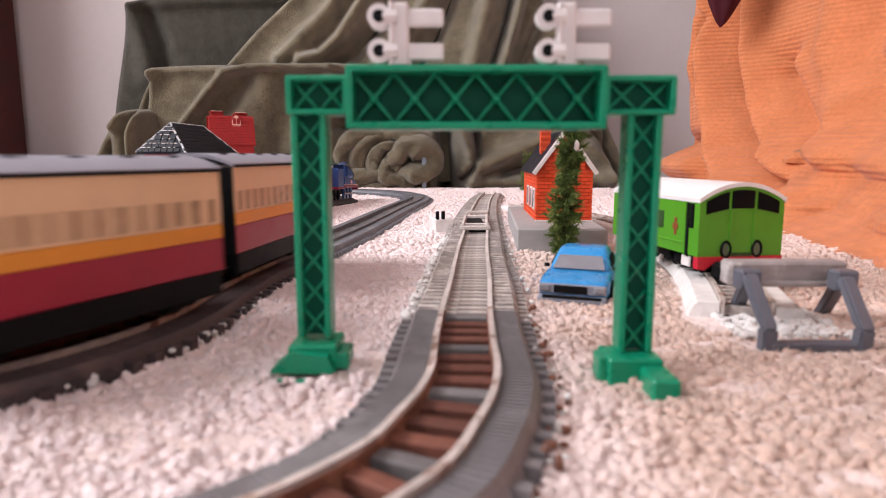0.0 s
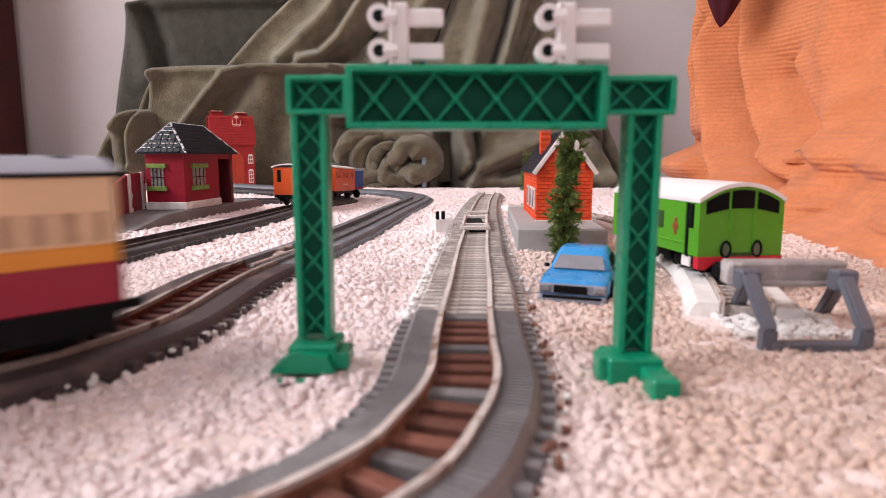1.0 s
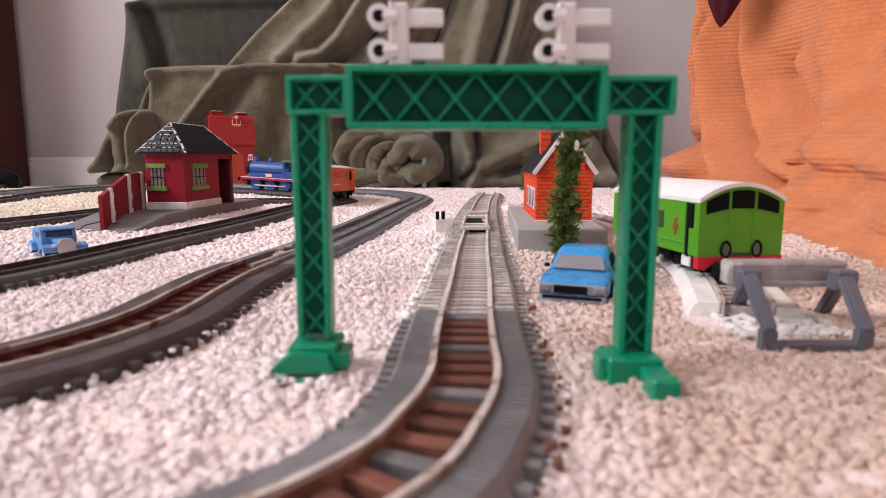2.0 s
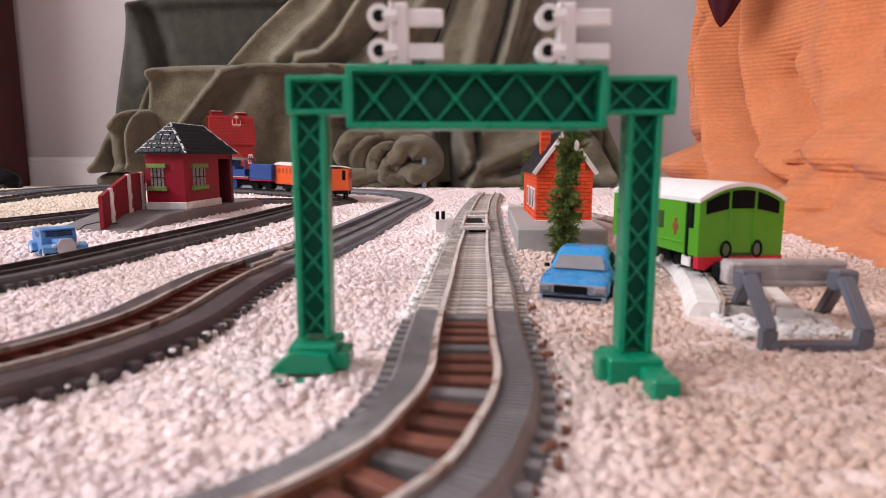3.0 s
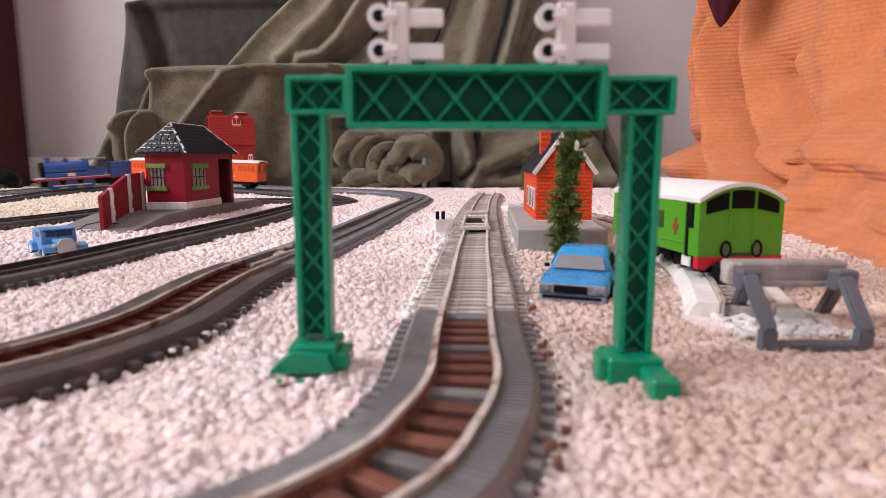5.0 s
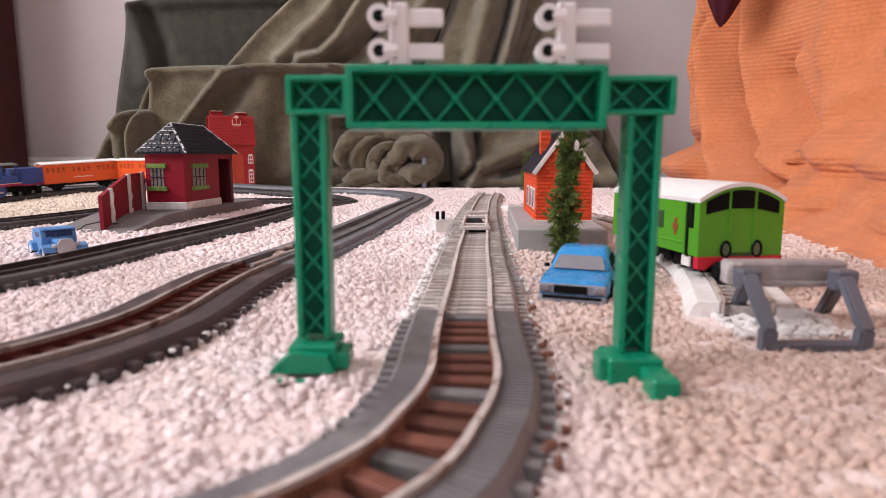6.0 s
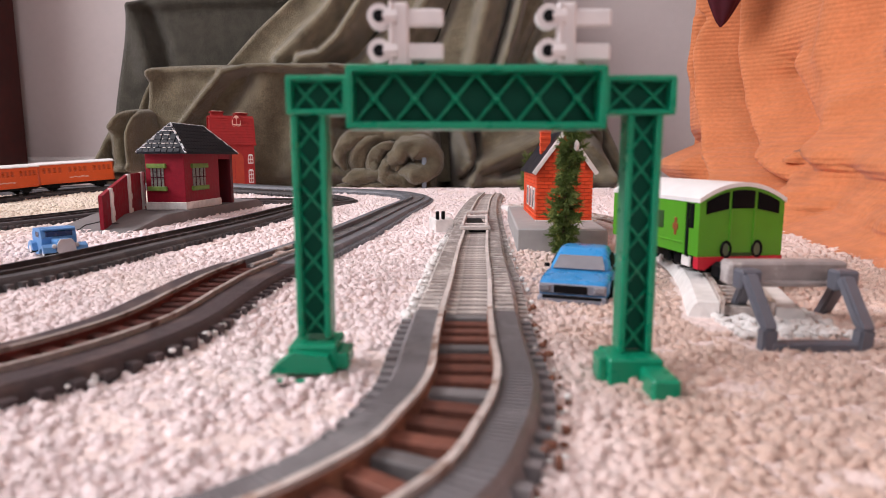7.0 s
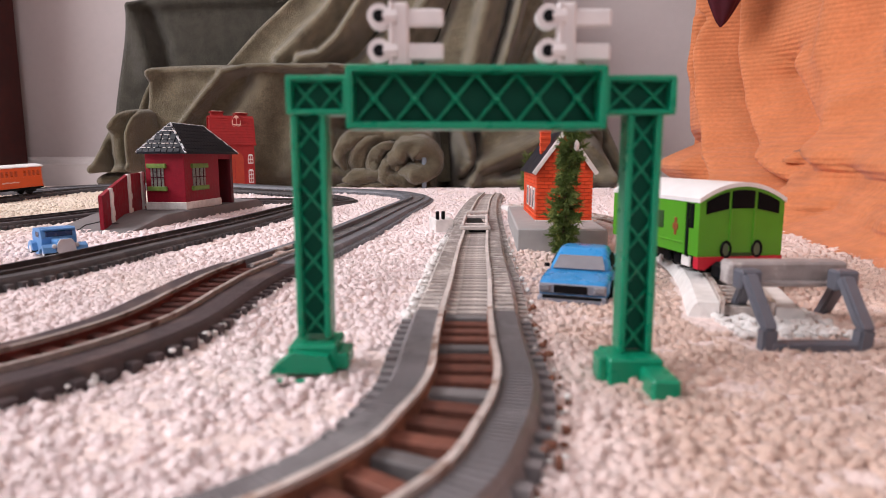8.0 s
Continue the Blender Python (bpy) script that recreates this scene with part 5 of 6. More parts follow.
    part("bed_floor", box(B(), (0, 0.0545, 0.0123), (2 * w - 0.0040, 0.0190, 0.0006)), BLACK, th)
    part("chassis", box(B(), (0, 0.033, 0.0045), (2 * w - 0.004, 0.060, 0.0030), None, 0.0004), BLACK, th)


SILVERGLASS = material("silver_glass", (0.27, 0.27, 0.30), 0.15, 0.3, vary=0.12, scale=150)
GREYPL = material("grey_bumper_plastic", (0.23, 0.24, 0.29), 0.4, vary=0.06, scale=200)
pickup()


def hot_rod():
    th = thing("toy_hot_rod", "light blue vintage toy car with a pale grille on carpet", "toy car", pose(-0.2205, 0.360, 0.0010, 0, 0, 46) @ Matrix.Scale(0.86, 4))
    body = B()
    box(body, (0, 0.0085, 0.0085), (0.0105, 0.018, 0.0085), None, 0.0015, 2)
    part("bonnet", body, LIGHTBLUE, th)
    part("grille", prism(B(), [(-0.0058, 0.0052), (-0.0040, 0.0030), (0.0040, 0.0030), (0.0058, 0.0052), (0.0052, 0.0105), (0.0034, 0.0132), (-0.0034, 0.0132), (-0.0052, 0.0105)], -0.0018, -0.0004), PALEPL, th, "pale grey radiator grille")
    cab = part("cabin", prism(B(), [(0.0150, 0.0040), (0.0140, 0.0130), (0.0165, 0.0190), (0.0185, 0.0198), (0.0340, 0.0190), (0.0375, 0.0150), (0.0380, 0.0040)], -0.0108, 0.0108, 'X'), LIGHTBLUE, th)
    part("visor", box(B(), (0, 0.0150, 0.0186), (0.0205, 0.003, 0.0012), None, 0.0003), LIGHTBLUE, cab)
    part("windscreen", box(B(), (0, 0.0148, 0.0155), (0.0165, 0.0020, 0.0036), pose(0, 0, 0, 0, 0, 0), 0.0004), NAVY, cab, "dark blue windscreen")
    for sg in (-1, 1):
        part("side_window", box(B(), (sg * 0.0107, 0.0240, 0.0150), (0.0008, 0.0080, 0.0038), None, 0.0004), NAVY, cab)
        bm = B()
        prism(bm, [(-0.0010, 0.0045), (0.0010, 0.0080), (0.0045, 0.0098), (0.0090, 0.0090), (0.0130, 0.0050), (0.0200, 0.0035), (0.0200, 0.0022), (0.0120, 0.0030), (0.0090, 0.0066), (0.0045, 0.0076), (0.0015, 0.0040)], sg * 0.0098 - 0.0038, sg * 0.0098 + 0.0038, 'X')
        part("front_fender", bm, LIGHTBLUE, th)
        bm = B()
        prism(bm, [(0.0240, 0.0040), (0.0270, 0.0090), (0.0315, 0.0105), (0.0360, 0.0090), (0.0390, 0.0040)], sg * 0.0118 - 0.0022, sg * 0.0118 + 0.0022, 'X')
        part("rear_fender", bm, LIGHTBLUE, th)
        part("headlamp", ball(B(), (sg * 0.0068, 0.0005, 0.0086), 0.0016, 2), PALEPL, th, smooth=True)
        car_wheel(th, sg * 0.0105, 0.0048, 0.0042, 0.004)
        car_wheel(th, sg * 0.0118, 0.0315, 0.0048, 0.004)
    part("chassis", box(B(), (0, 0.018, 0.0040), (0.016, 0.036, 0.0025), None, 0.0004), BLACK, th)


PALEPL = material("pale_grey_plastic", (0.58, 0.56, 0.58), 0.4, vary=0.08, scale=250)
NAVY = material("dark_blue_glass", (0.02, 0.04, 0.11), 0.25, vary=0.1, scale=200)
hot_rod()


# ---- the station: platform, fence, hut ----
def station():
    m = pose(-0.2335, 0.530, 0, 0, 0, -5.2)
    bm = prism(B(), [(-0.085, -0.002), (-0.005, 0.0118), (0.195, 0.0118), (0.212, 0.004), (0.212, -0.002)], -0.066, 0.0, 'X')
    bmesh.ops.bevel(bm, geom=bm.edges[:], offset=0.0006, segments=1, affect='EDGES')
    tagged(part("station_platform", bm, CONCRETE, at=m), "grey card station platform with a ramped end", "platform")
    plat = bpy.data.objects["station_platform"]
    zig = [(-0.050, -0.062), (-0.046, -0.052), (-0.049, -0.041), (-0.043, -0.030), (-0.044, -0.020)]
    for (xa, ya), (xb, yb) in zip(zig, zig[1:]):
        za, zb = 0.0118 + (ya + 0.005) * 0.1725 + 0.0001, 0.0118 + (yb + 0.005) * 0.1725 + 0.0001
        part("crack", rod(B(), (xa, ya, za), (xb, yb, zb), 0.0005, seg=5), BLACK, plat, "dark crack in the ramp")
    # raised dark lens, its tone painting the shade of a small hole
    part("dent", ball(B(), (-0.030, -0.034, 0.0068), 0.0042, 2, (1.3, 0.8, 0.25)), BEDDARK, plat, "small dark lens for the shade of a hole", smooth=True)
    # hut
    th = thing("station_hut", "dark red toy station hut with a black slate hipped roof", "toy building", pose(-0.2350, 0.5690, 0.0118, 0, 0, -5.2))
    W, L, H = 0.0372, 0.1030, 0.0520
    bm = B()
    box(bm, (-W / 2, 0.035, H / 2), (W, 0.070, H), None, 0.0004)
    part("wall", bm, REDPAINT, th)
    bm = B()
    box(bm, (-W + 0.0008, (0.0704 + L) / 2, H / 2), (0.0016, L - 0.0704, H))
    box(bm, (-W / 2, L - 0.0008, H / 2), (W, 0.0016, H - 0.0001))
    box(bm, (-0.0015, L - 0.0030, H / 2), (0.0030, 0.0060, H - 0.0002))
    part("porch", bm, REDSHADE, th, "open red porch with its shade painted in")
    part("porch_lintel", box(B(), (-0.001, 0.0865, H - 0.003), (0.002, 0.032, 0.006), None, 0.0003), REDPAINT, th)
    bm = B()
    box(bm, (-W / 2, 0.035, 0.0036), (W + 0.0022, 0.0722, 0.0072), None, 0.0006)
    part("base_course", bm, WHITEPAINT, th, "white painted base course")
    # windows: end wall and long wall
    for mm, wd in ((pose(-0.0258, -0.0003, 0, 0, 0, 0), 0.0122), (pose(0.0003, 0.0270, 0, 0, 0, 90), 0.0250)):
        win = part("window", box(B(), (0, 0, 0.0290), (wd, 0.0010, 0.0190), mm, 0.0002), PANE, th, "grey printed window")
        part("sill", box(B(), (0, -0.0010, 0.0193), (wd + 0.0060, 0.0030, 0.0042), mm, 0.0005), LIMEWOOD, win, "lime green sill")
        part("lintel", box(B(), (0, -0.0010, 0.0400), (wd + 0.0060, 0.0030, 0.0042), mm, 0.0005), LIMEWOOD, win, "lime green lintel")
        for k in (-1, 0, 1):
            part("glazing_bar", box(B(), (k * wd / 3.3, -0.0006, 0.0297), (0.0007, 0.0008, 0.0170), mm), MAROON, win)
        part("glazing_bar", box(B(), (0, -0.0007, 0.0297), (wd, 0.0008, 0.0008), mm), MAROON, win)
    # hipped roof with slates
    o, hr = 0.0050, 0.0270
    x0, x1, y0, y1 = -W - o, o, -o, L + o
    xm = (x0 + x1) / 2
    ya, yb = y0 + 0.020, y1 - 0.028
    bm = B()
    c = [bm.verts.new(p) for p in ((x0, y0, H), (x1, y0, H), (x1, y1, H), (x0, y1, H), (xm, ya, H + hr), (xm, yb, H + hr), (x0, y0, H - 0.0010), (x1, y0, H - 0.0010), (x1, y1, H - 0.0010), (x0, y1, H - 0.0010))]
    for f in ((0, 1, 4), (1, 2, 5, 4), (2, 3, 5), (3, 0, 4, 5), (0, 6, 7, 1), (1, 7, 8, 2), (2, 8, 9, 3), (3, 9, 6, 0), (9, 8, 7, 6)):
        bm.faces.new([c[i] for i in f])
    bmesh.ops.recalc_face_normals(bm, faces=bm.faces[:])
    roof = part("roof", bm, SLATE, th, "blue-black slate roof")
    cache = {}
    def slates(A, Bp, C, D, rows, size):
        """Slates on the slope A-B (eave) to D-C (ridge)."""
        A, Bp, C, D = map(Vector, (A, Bp, C, D))
        nrm = (Bp - A).cross(D - A).normalized()
        if nrm.z < 0:
            nrm = -nrm
        along = (Bp - A).normalized()
        upv = nrm.cross(along)
        if upv.z < 0:
            upv = -upv
        for r in range(rows):
            f = (r + 0.5) / rows
            p, q = A.lerp(D, f), Bp.lerp(C, f)
            n = max(1, int((q - p).length / size))
            for k in range(n):
                ctr = p.lerp(q, (k + 0.5 + (0.25 if r % 2 else -0.25)) / (n + 0.5)) + nrm * 0.0005
                lx = (q - p).length / (n + 0.5) * 0.90
                key = round(lx, 4) + (0 if D == C else 0.00001)
                tall = ((C + D) / 2 - (A + Bp) / 2).length / rows * 0.86
                mt = Matrix((along, upv, nrm)).transposed().to_4x4()
                mt.translation = ctr
                mt = mt @ pose(0, 0, 0, 3, 0, 0)
                if key not in cache:
                    ob = part("slate", box(B(), (0, 0, 0), (key, tall, 0.0009), None, 0.0001), SLATE, roof, at=mt)
                    cache[key] = ob.data
                else:
                    ob = new("slate", cache[key])
                    ob.parent, ob.matrix_basis = roof, mt
    slates((x1, y0, H), (x1, y1, H), (xm, yb, H + hr), (xm, ya, H + hr), 8, 0.0062)
    slates((x0, y0, H), (x1, y0, H), (xm, ya, H + hr), (xm, ya, H + hr), 7, 0.0062)
    for a, b in (((x0, y0, H), (xm, ya, H + hr)), ((x1, y0, H), (xm, ya, H + hr)), ((x1, y1, H), (xm, yb, H + hr)), ((xm, ya, H + hr), (xm, yb, H + hr))):
        a, b = Vector(a), Vector(b)
        n = 14
        bm = B()
        for i in range(n):
            rod(bm, a.lerp(b, i / n), a.lerp(b, (i + 0.93) / n), 0.0009 + 0.0002 * (i % 2), seg=7)
        part("ridge_tiles", bm, SLATEWHITE, roof, "white-edged ridge tiles")
    # white paint left on slate edges of the end slope
    rngf = random.Random(8)
    E0, E1, top = Vector((x0, y0, H)), Vector((x1, y0, H)), Vector((xm, ya, H + hr))
    nf = (E1 - E0).cross(top - E0).normalized()
    nf = nf if nf.z > 0 else -nf
    for r in range(1, 7):
        for k in range(8):
            if rngf.random() < 0.55:
                p = E0.lerp(top, r / 7).lerp(E1.lerp(top, r / 7), (k + 0.5 * (r % 2) + 0.3) / 8.5) + nf * 0.0013
                part("paint_fleck", box(B(), p, (rngf.uniform(0.0010, 0.0034), 0.0008, 0.0008)), WHITEPAINT, roof)
    # fence beside the ramp
    fe = thing("platform_fence", "red boarded platform fence with white posts", "fence")
    a, b = Vector((-0.2645, 0.4800, 0.0)), Vector((-0.2830, 0.5900, 0.0118))
    d = b - a
    def plank(f0, f1, zt0, zt1):
        bm = B()
        n = Vector((-d.y, d.x, 0)).normalized() * 0.0015
        vs = []
        for f, zt in ((f0, zt0), (f1, zt1)):
            p = a + d * f
            vs.append([bm.verts.new((p.x + s * n.x, p.y + s * n.y, z)) for s, z in ((-1, p.z - 0.001), (1, p.z - 0.001), (1, zt), (-1, zt))])
        bm.faces.new(vs[0][::-1]), bm.faces.new(vs[1])
        for i in range(4):
            bm.faces.new((vs[0][i], vs[0][(i + 1) % 4], vs[1][(i + 1) % 4], vs[1][i]))
        bmesh.ops.recalc_face_normals(bm, faces=bm.faces[:])
        return bm
    part("panel", plank(0.0, 0.22, 0.0300, 0.0360), REDPAINT, fe)
    part("panel", plank(0.22, 0.58, 0.0360, 0.0450), REDPAINT, fe)
    part("panel", plank(0.58, 1.0, 0.0450, 0.0458), REDPAINT, fe)
    rngw = random.Random(21)
    for f, zt in ((0.17, 0.0352), (0.57, 0.0452), (0.90, 0.0462)):
        bmw = B()
        for n in range(9):
            p = a + d * (f + rngw.uniform(-0.010, 0.022))
            box(bmw, (p.x + 0.0020, p.y, p.z + (zt - p.z) * (n + 0.5) / 9), (0.0020, rngw.uniform(0.0024, 0.0046), (zt - p.z) / 9 * 1.1))
        part("paint_smear", bmw, WHITEPAINT, fe, "uneven white paint on the boards")
        p = a + d * f
        part("post", box(B(), (p.x + 0.0018, p.y - 0.0006, (p.z + zt) / 2 - 0.001), (0.0030, 0.0030, zt - p.z + 0.002), None, 0.0004), WHITEPAINT, fe, "white painted post")


# hut red darkened, so the open porch's shade is in its colour
REDSHADE = material("shaded_red_paint", (0.13, 0.005, 0.012), 0.6, vary=0.12, scale=250)
SLATEWHITE = material("white_edged_slate", (0.60, 0.60, 0.62), 0.6, vary=0.3, scale=300, spots=(0.10, 0.10, 0.12), spot_scale=420, spot_edge=(0.56, 0.64))
station()


def barn():
    """Gable along the x axis, roof side towards +x."""
    th = thing("toy_barn", "red plastic toy barn with a gambrel roof and white loft hatch", "toy barn", pose(-0.437, 1.185, ground(-0.42, 1.20), 0, 0, -64))
    w, L = 0.0320, 0.074
    pts = [(-w, 0), (w, 0), (w, 0.082), (w * 0.62, 0.128), (w * 0.30, 0.133), (-w * 0.30, 0.133), (-w * 0.62, 0.128), (-w, 0.082)]
    part("wall", prism(B(), pts, 0.0, L), BARNRED, th)
    for a, b, courses in ((2, 3, 9), (3, 4, 2), (5, 6, 2), (6, 7, 9)):
        p, q = Vector((pts[a][0], 0, pts[a][1])), Vector((pts[b][0], 0, pts[b][1]))
        n = Vector((q.z - p.z, 0, -(q.x - p.x))).normalized()
        if n.z < 0:
            n = -n
        bm = B()
        vs = [bm.verts.new(v + Vector((0, y, 0))) for y in (-0.003, L + 0.003) for v in (p - n * 0.0003, q - n * 0.0003, q + n * 0.0022, p + n * 0.0022)]
        bm.faces.new(vs[:4]), bm.faces.new(vs[4:][::-1])
        for k in range(4):
            bm.faces.new((vs[k], vs[4 + k], vs[4 + (k + 1) % 4], vs[(k + 1) % 4]))
        bmesh.ops.recalc_face_normals(bm, faces=bm.faces[:])
        roof = part("roof", bm, BARNRED, th)
        for k in range(courses):
            cc = p.lerp(q, (k + 0.5) / courses) + n * 0.0022
            part("shingle_course", box(B(), (cc.x, L / 2, cc.z), (0.0014, L + 0.0056, 0.0016), None, 0.0003), BARNRED, roof)
    for sg in (-1, 1):
        part("eave", box(B(), (sg * (w + 0.0008), L / 2, 0.0815), (0.0042, L + 0.008, 0.0036), None, 0.0008), BARNRED, th)
    # two square vents with caps on the ridge
    for y, h in ((0.013, 0.008), (0.056, 0.006)):
        vent = part("roof_vent", box(B(), (0, y, 0.133 + h / 2), (0.018, 0.022, h), None, 0.0012), BARNRED, th)
        part("vent_cap", box(B(), (0, y, 0.1335 + h), (0.022, 0.026, 0.0024), None, 0.0007), BARNRED, vent)
        part("worn_rim", box(B(), (0.004, y, 0.1350 + h), (0.016, 0.020, 0.0010), None, 0.0003), PALEPINK, vent, "pale top plate")
    # dormer with the pale hatch
    dormer = part("dormer", prism(B(), [(0.036, 0.112), (0.054, 0.112), (0.055, 0.126), (0.050, 0.135), (0.045, 0.138), (0.040, 0.135), (0.035, 0.126)], 0.002, 0.0245, 'X'), BARNRED, th)
    part("hatch", prism(B(), [(0.0375, 0.1135), (0.0525, 0.1135), (0.0530, 0.125), (0.0485, 0.1335), (0.045, 0.1355), (0.0415, 0.1335), (0.037, 0.125)], 0.0243, 0.0256, 'X'), PALEPINK, dormer, "pale painted hatch")
    for y0, y1 in ((0.0385, 0.0445), (0.0455, 0.0515)):
        part("hatch_board", prism(B(), [(y0, 0.119), (y1, 0.119), (y1, 0.1285), ((y0 + y1) / 2, 0.131), (y0, 0.1285)], 0.0255, 0.0262, 'X'), BARNRED, dormer)
    # boarded gable
    for k in range(9):
        part("board", box(B(), (-w + 0.0036 + k * 0.0071, -0.0004, 0.0400), (0.0063, 0.0014, 0.0790), None, 0.0003), BARNRED, th)
    # tall arched doorway and white-barred windows on the long side
    def arched(y, z0, z1, hw):
        return [(y - hw, z0), (y + hw, z0)] + [(y + hw * math.cos(k * math.pi / 8), z1 - hw + hw * math.sin(k * math.pi / 8)) for k in range(9)]
    door = part("door", prism(B(), arched(0.038, 0.001, 0.070, 0.016), w - 0.0004, w + 0.0010, 'X'), BARNDOOR, th, "orange-red arched door")
    part("door_groove", box(B(), (w + 0.0010, 0.038, 0.030), (0.0006, 0.0008, 0.058)), BARNRED, door)
    for y, z0, z1 in ((0.0665, 0.046, 0.064), (0.0665, 0.010, 0.036), (0.010, 0.046, 0.064)):
        win = part("window", prism(B(), arched(y, z0, z1, 0.0046), w - 0.0004, w + 0.0012, 'X'), WHITEPAINT, th, "white window frame")
        for kk in (-1, 1):
            n = 3 if z1 - z0 > 0.02 else 2
            for q in range(n):
                hgt = (z1 - z0 - 0.004) / n
                part("pane", box(B(), (w + 0.0013, y + kk * 0.0020, z0 + 0.001 + hgt * (q + 0.5)), (0.0008, 0.0027, hgt * 0.72)), BARNRED, win)
    part("base_strip", box(B(), (w + 0.0010, L / 2, 0.0014), (0.0020, L, 0.0028)), WHITEPAINT, th)


BARNDOOR = material("orange_red_barn_door", (0.42, 0.055, 0.030), 0.6, vary=0.12, scale=120, spec=0.25)

barn()


# ---- small things between the tracks ----
def small_things():
    # frame of an uncoupling ramp on the whitewashed track
    th = thing("uncoupler_frame", "grey metal uncoupling frame set between the rails", "track part")
    zt = RAILZ + 0.0006
    # black plate above the sleepers paints the shade of an open hole
    part("pit", box(B(), (0.0250, 0.478, 0.0082), (0.0128, 0.076, 0.0030)), BLACK, th, "black plate standing for the shaded hole in the uncoupler")
    for y, w in ((0.4340, 0.0215), (0.4520, 0.0200), (0.5150, 0.0200), (0.560, 0.0190)):
        part("cross_plate", box(B(), (0.0225 + (y - 0.434) * 0.066, y, 0.0105), (w, 0.0045, 0.0028), None, 0.0005), RAILPALE, th)
    for sg in (-1, 1):
        part("side_plate", box(B(), (0, 0, 0), (0.0020, 0.080, 0.0034), pose(0.0250 + sg * 0.0086, 0.476, 0.0108, 0, 0, -3.8), 0.0004), RAILPALE, th)
    # broken piece of white track with dark pegs
    th = thing("track_offcut", "chalky white offcut of toy track with dark pegs", "track part", pose(-0.0015, 0.490, 0.0, 0, 0, 12))
    part("block", box(B(), (0, 0, 0.0058), (0.0150, 0.024, 0.0132), None, 0.0010), WHITEPAINT, th)
    for x in (-0.0050, -0.0005):
        part("peg", box(B(), (x, -0.010, 0.0145), (0.0026, 0.003, 0.0075), None, 0.0006), BLACK, th)
    # loose switch rails on the branching track
    th = thing("switch_blades", "pale loose switch rails lying on the track", "track part")
    for a, b in (((-0.100, 0.300), (-0.0865, 0.352)), ((-0.0905, 0.290), (-0.0800, 0.342))):
        part("blade", rod(B(), (*a, 0.0088), (*b, 0.0092), 0.0010, seg=6), RAIL, th)
    part("frog", box(B(), (-0.0875, 0.328, 0.0084), (0.004, 0.012, 0.0016), pose(0, 0, 0), 0.0004), RAIL, th)
    # scraps of green plastic in the carpet
    for x, y in ((-0.0398, 0.1465), (-0.0345, 0.1455)):
        bm = B()
        ball(bm, (0, 0, 0), 0.0014, 1, (1.4, 0.8, 0.5))
        tagged(part("plastic_scrap", bm, GREEN, at=pose(x, y, ground(x, y) + 0.0022)), "tiny scrap of green plastic in the carpet", "scrap", group="plastic scraps")


small_things()


# ---- along the wall and behind ----
def background():
    th = thing("bookcase", "dark red-brown stained wooden bookcase side by the wall", "bookcase")
    part("side_panel", box(B(), (-1.012, 1.38, 0.48), (0.070, 0.20, 1.0), None, 0.003), DARKWOOD, th)
    part("back_panel", box(B(), (-1.278, 1.47, 0.48), (0.46, 0.012, 1.0), None, 0.002), DARKWOOD, th)
    part("base_board", box(B(), (-1.278, 1.40, 0.03), (0.458, 0.13, 0.06), None, 0.002), DARKWOOD, th)
    part("shelf", box(B(), (-1.278, 1.40, 0.34), (0.458, 0.13, 0.02), None, 0.002), DARKWOOD, th)
    part("screw_cap", rod(B(), (-1.0, 1.281, 0.265), (-1.0, 1.279, 0.265), 0.006, seg=12), DARKWOOD, th)
    # a dark shoe by the bookcase
    sh = thing("shoe", "black shoe lying by the bookcase", "shoe", pose(-0.865, 1.20, -0.004, 0, 0, 12))
    bm = B()
    box(bm, (-0.07, 0, 0.008), (0.22, 0.075, 0.014), None, 0.006, 2)
    part("sole", bm, BLACK, sh)
    bm = B()
    ball(bm, (-0.01, 0, 0.020), 0.045, 3, (1.3, 0.78, 0.62))
    ball(bm, (-0.12, 0, 0.026), 0.050, 3, (1.2, 0.72, 0.8))
    part("upper", bm, BLACK, sh, smooth=True)
    # dark garment tip over the orange blanket
    rows, cols = 26, 40
    P = np.zeros((rows, cols, 3))
    for i in range(rows):
        t = i / (rows - 1)
        for j in range(cols):
            a = 2 * math.pi * j / cols
            r = 0.0015 + 0.074 * t ** 0.75
            w = 1 + 0.16 * math.sin(4 * a + 3 * t)
            P[i, j] = (0.300 + 0.012 * t + 0.74 * r * math.cos(a) * w, 0.700 + 0.5 * r * math.sin(a) * w, 0.199 + 0.15 * t)
    tagged(part("maroon_garment", grid_mesh(P, True), MAROON, smooth=True), "dark maroon garment hanging over the orange blanket", "garment")


background()


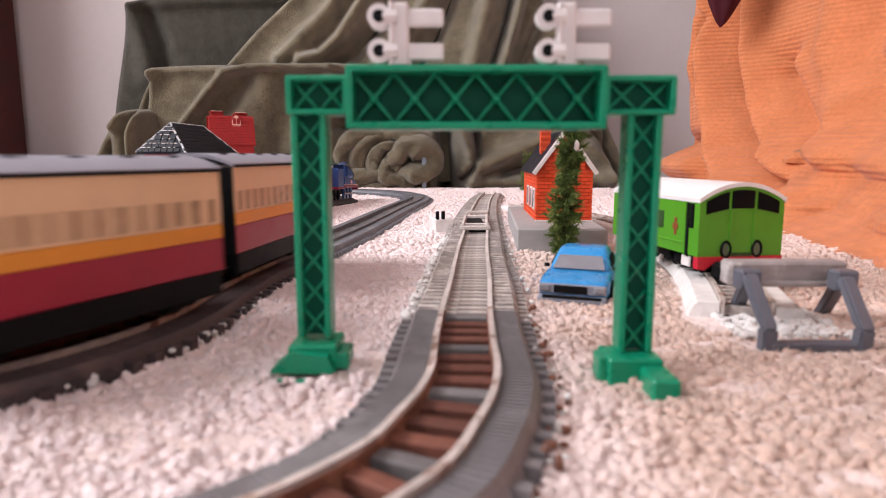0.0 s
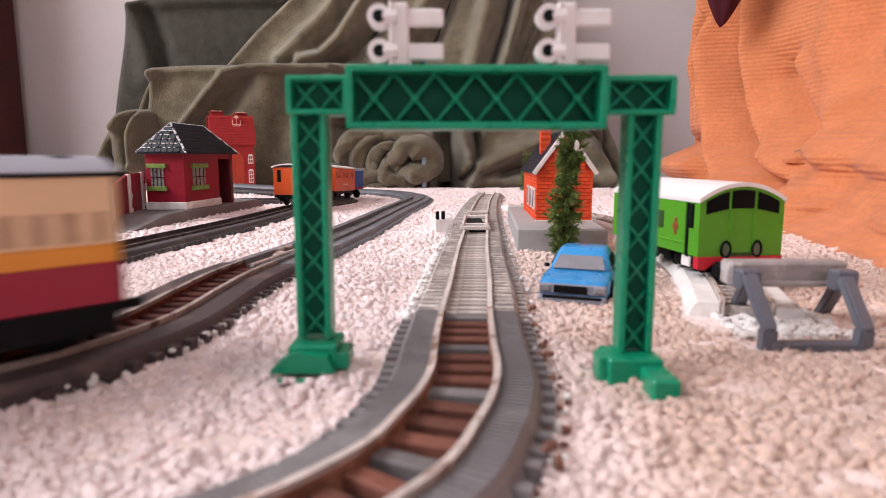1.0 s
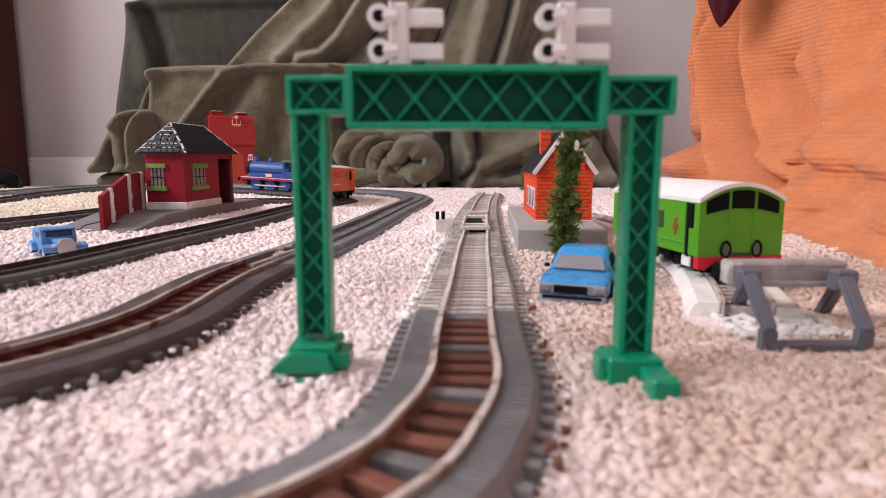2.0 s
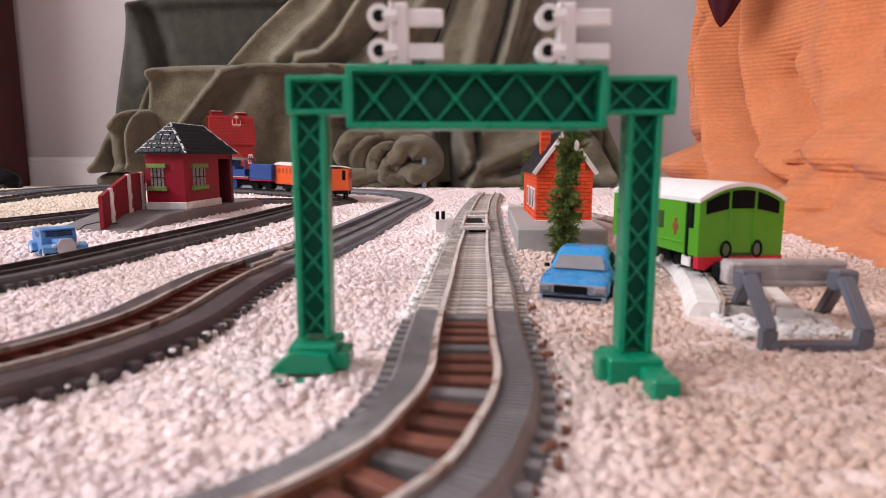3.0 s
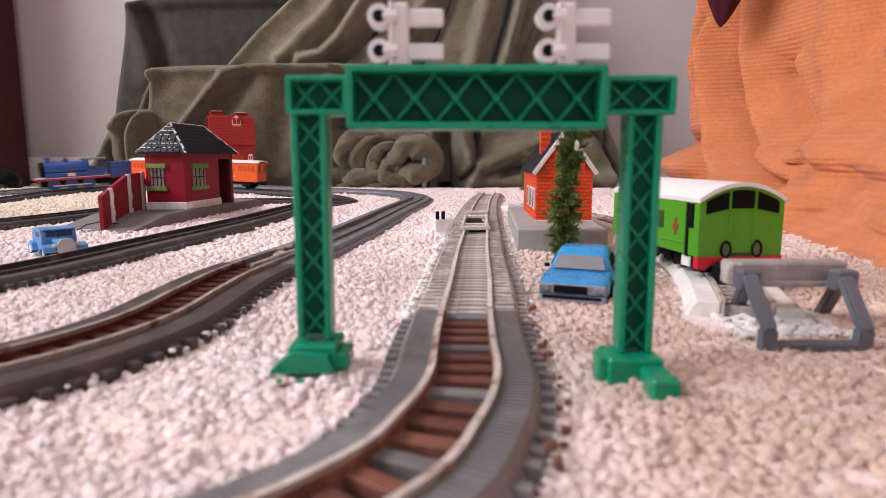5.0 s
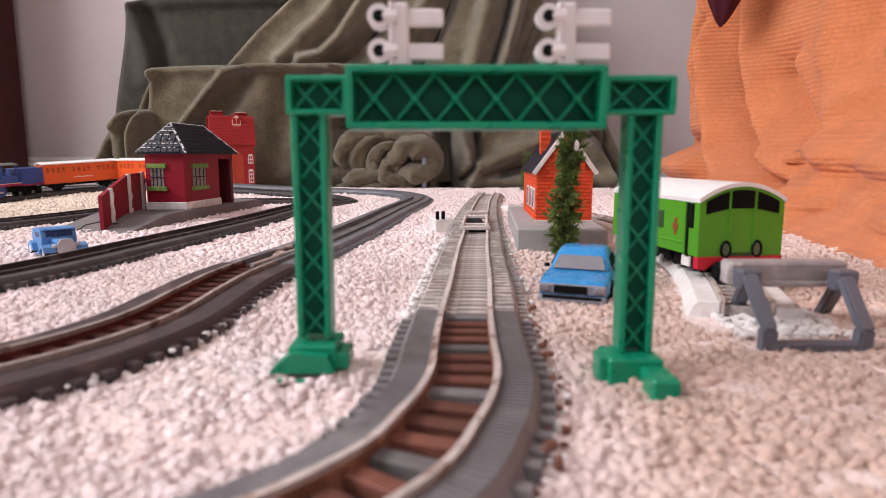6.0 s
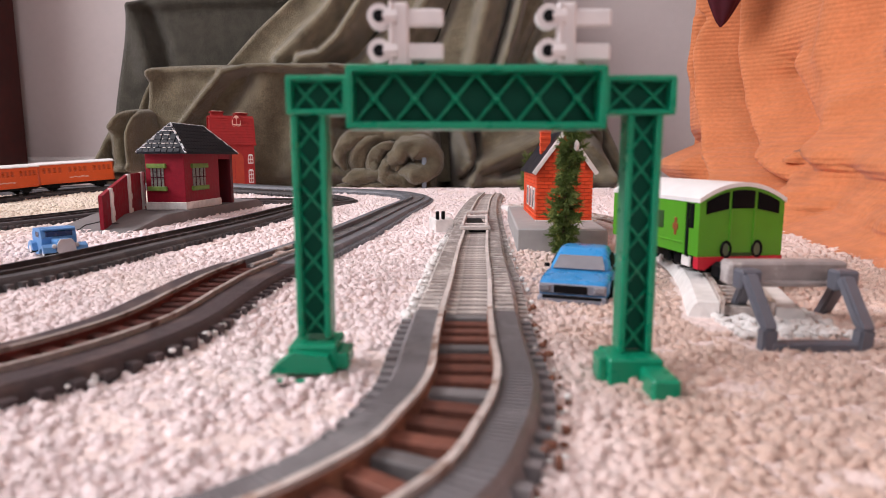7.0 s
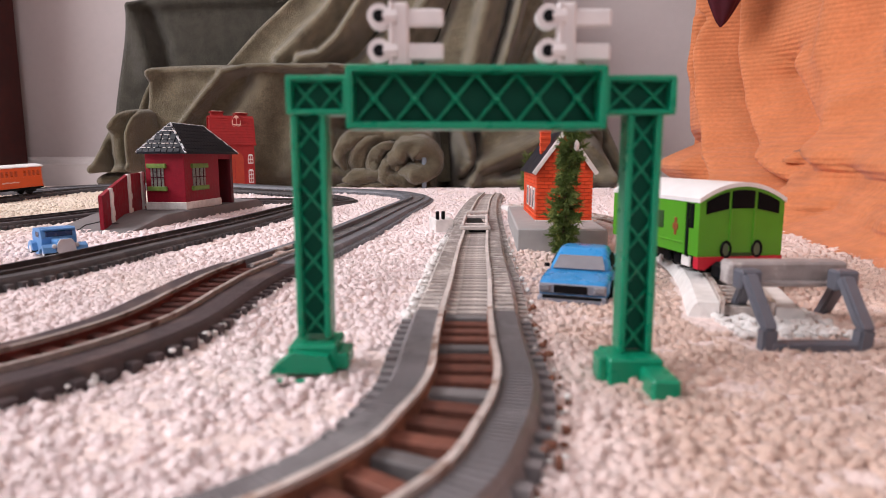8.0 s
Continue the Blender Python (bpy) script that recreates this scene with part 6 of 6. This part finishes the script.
# ---- movement ----
def eased(keys, t):
    """Smooth value between (time, value) keys."""
    for (t0, a), (t1, b) in zip(keys, keys[1:]):
        if t <= t1:
            i = keys.index((t0, a))
            pa = keys[i - 1] if i else (2 * t0 - t1, 2 * a - b)
            pb = keys[i + 2] if i + 2 < len(keys) else (2 * t1 - t0, 2 * b - a)
            m0, m1 = (b - pa[1]) / (t1 - pa[0]) * (t1 - t0), (pb[1] - a) / (pb[0] - t0) * (t1 - t0)
            u = (t - t0) / (t1 - t0)
            return (2 * u ** 3 - 3 * u * u + 1) * a + (u ** 3 - 2 * u * u + u) * m0 + (3 * u * u - 2 * u ** 3) * b + (u ** 3 - u * u) * m1
    return keys[-1][1]


def on_line(line, s, base, sign):
    """Pose of a vehicle whose middle is at s; it stands on two axles base apart and faces along the line (sign 1) or against it."""
    p, q = line.at(s - base / 2), line.at(s + base / 2)
    d = (q - p) * sign
    mid = (p + q) / 2 + Vector((0, 0, RAILZ))
    yaw = math.degrees(math.atan2(-d.x, d.y))
    pitch = math.degrees(math.atan2(d.z, math.hypot(d.x, d.y)))
    return Matrix.Translation(mid) @ pose(0, 0, 0, 0, 0, yaw) @ pose(0, 0, 0, pitch, 0, 0)


ORANGE_FRONT = [(0.0, 0.690), (0.6, 0.753), (1.0, 0.800), (1.5, 0.834), (2.1, 0.885), (2.8, 0.945), (3.5, 1.014), (4.0, 1.077), (4.6, 1.157), (5.2, 1.245), (5.8, 1.330), (6.5, 1.415), (7.5, 1.539), (8.0, 1.588)]


def motions():
    times = [k / 15 for k in range(121)]
    rear = lambda t: M_START + 0.409 - 0.153 * t
    walk(COACH_B, [(t, on_line(LINE_M, rear(t) - 0.0455, 0.060, -1)) for t in times])
    walk(COACH_A, [(t, on_line(LINE_M, rear(t) - 0.0455 - 0.113, 0.060, -1)) for t in times])
    front = lambda t: eased(ORANGE_FRONT, t)
    walk(ORANGE_A, [(t, on_line(LINE_S, front(t) - 0.054, 0.068, 1)) for t in times])
    walk(ORANGE_B, [(t, on_line(LINE_S, front(t) - 0.116 - 0.054, 0.068, 1)) for t in times])
    walk(ENGINE, [(t, on_line(LINE_S, front(t) + 0.006 + 0.070, 0.060, 1)) for t in times])
    for wheels in (ENGINE_WHEELS, ORANGE_A_WHEELS, ORANGE_B_WHEELS):
        for wh in wheels:
            p = wh.location.copy()
            walk(wh, [(t, pose(p.x, p.y, p.z, -math.degrees((front(t) - front(0)) / 0.0085), 0, 0)) for t in times])


motions()
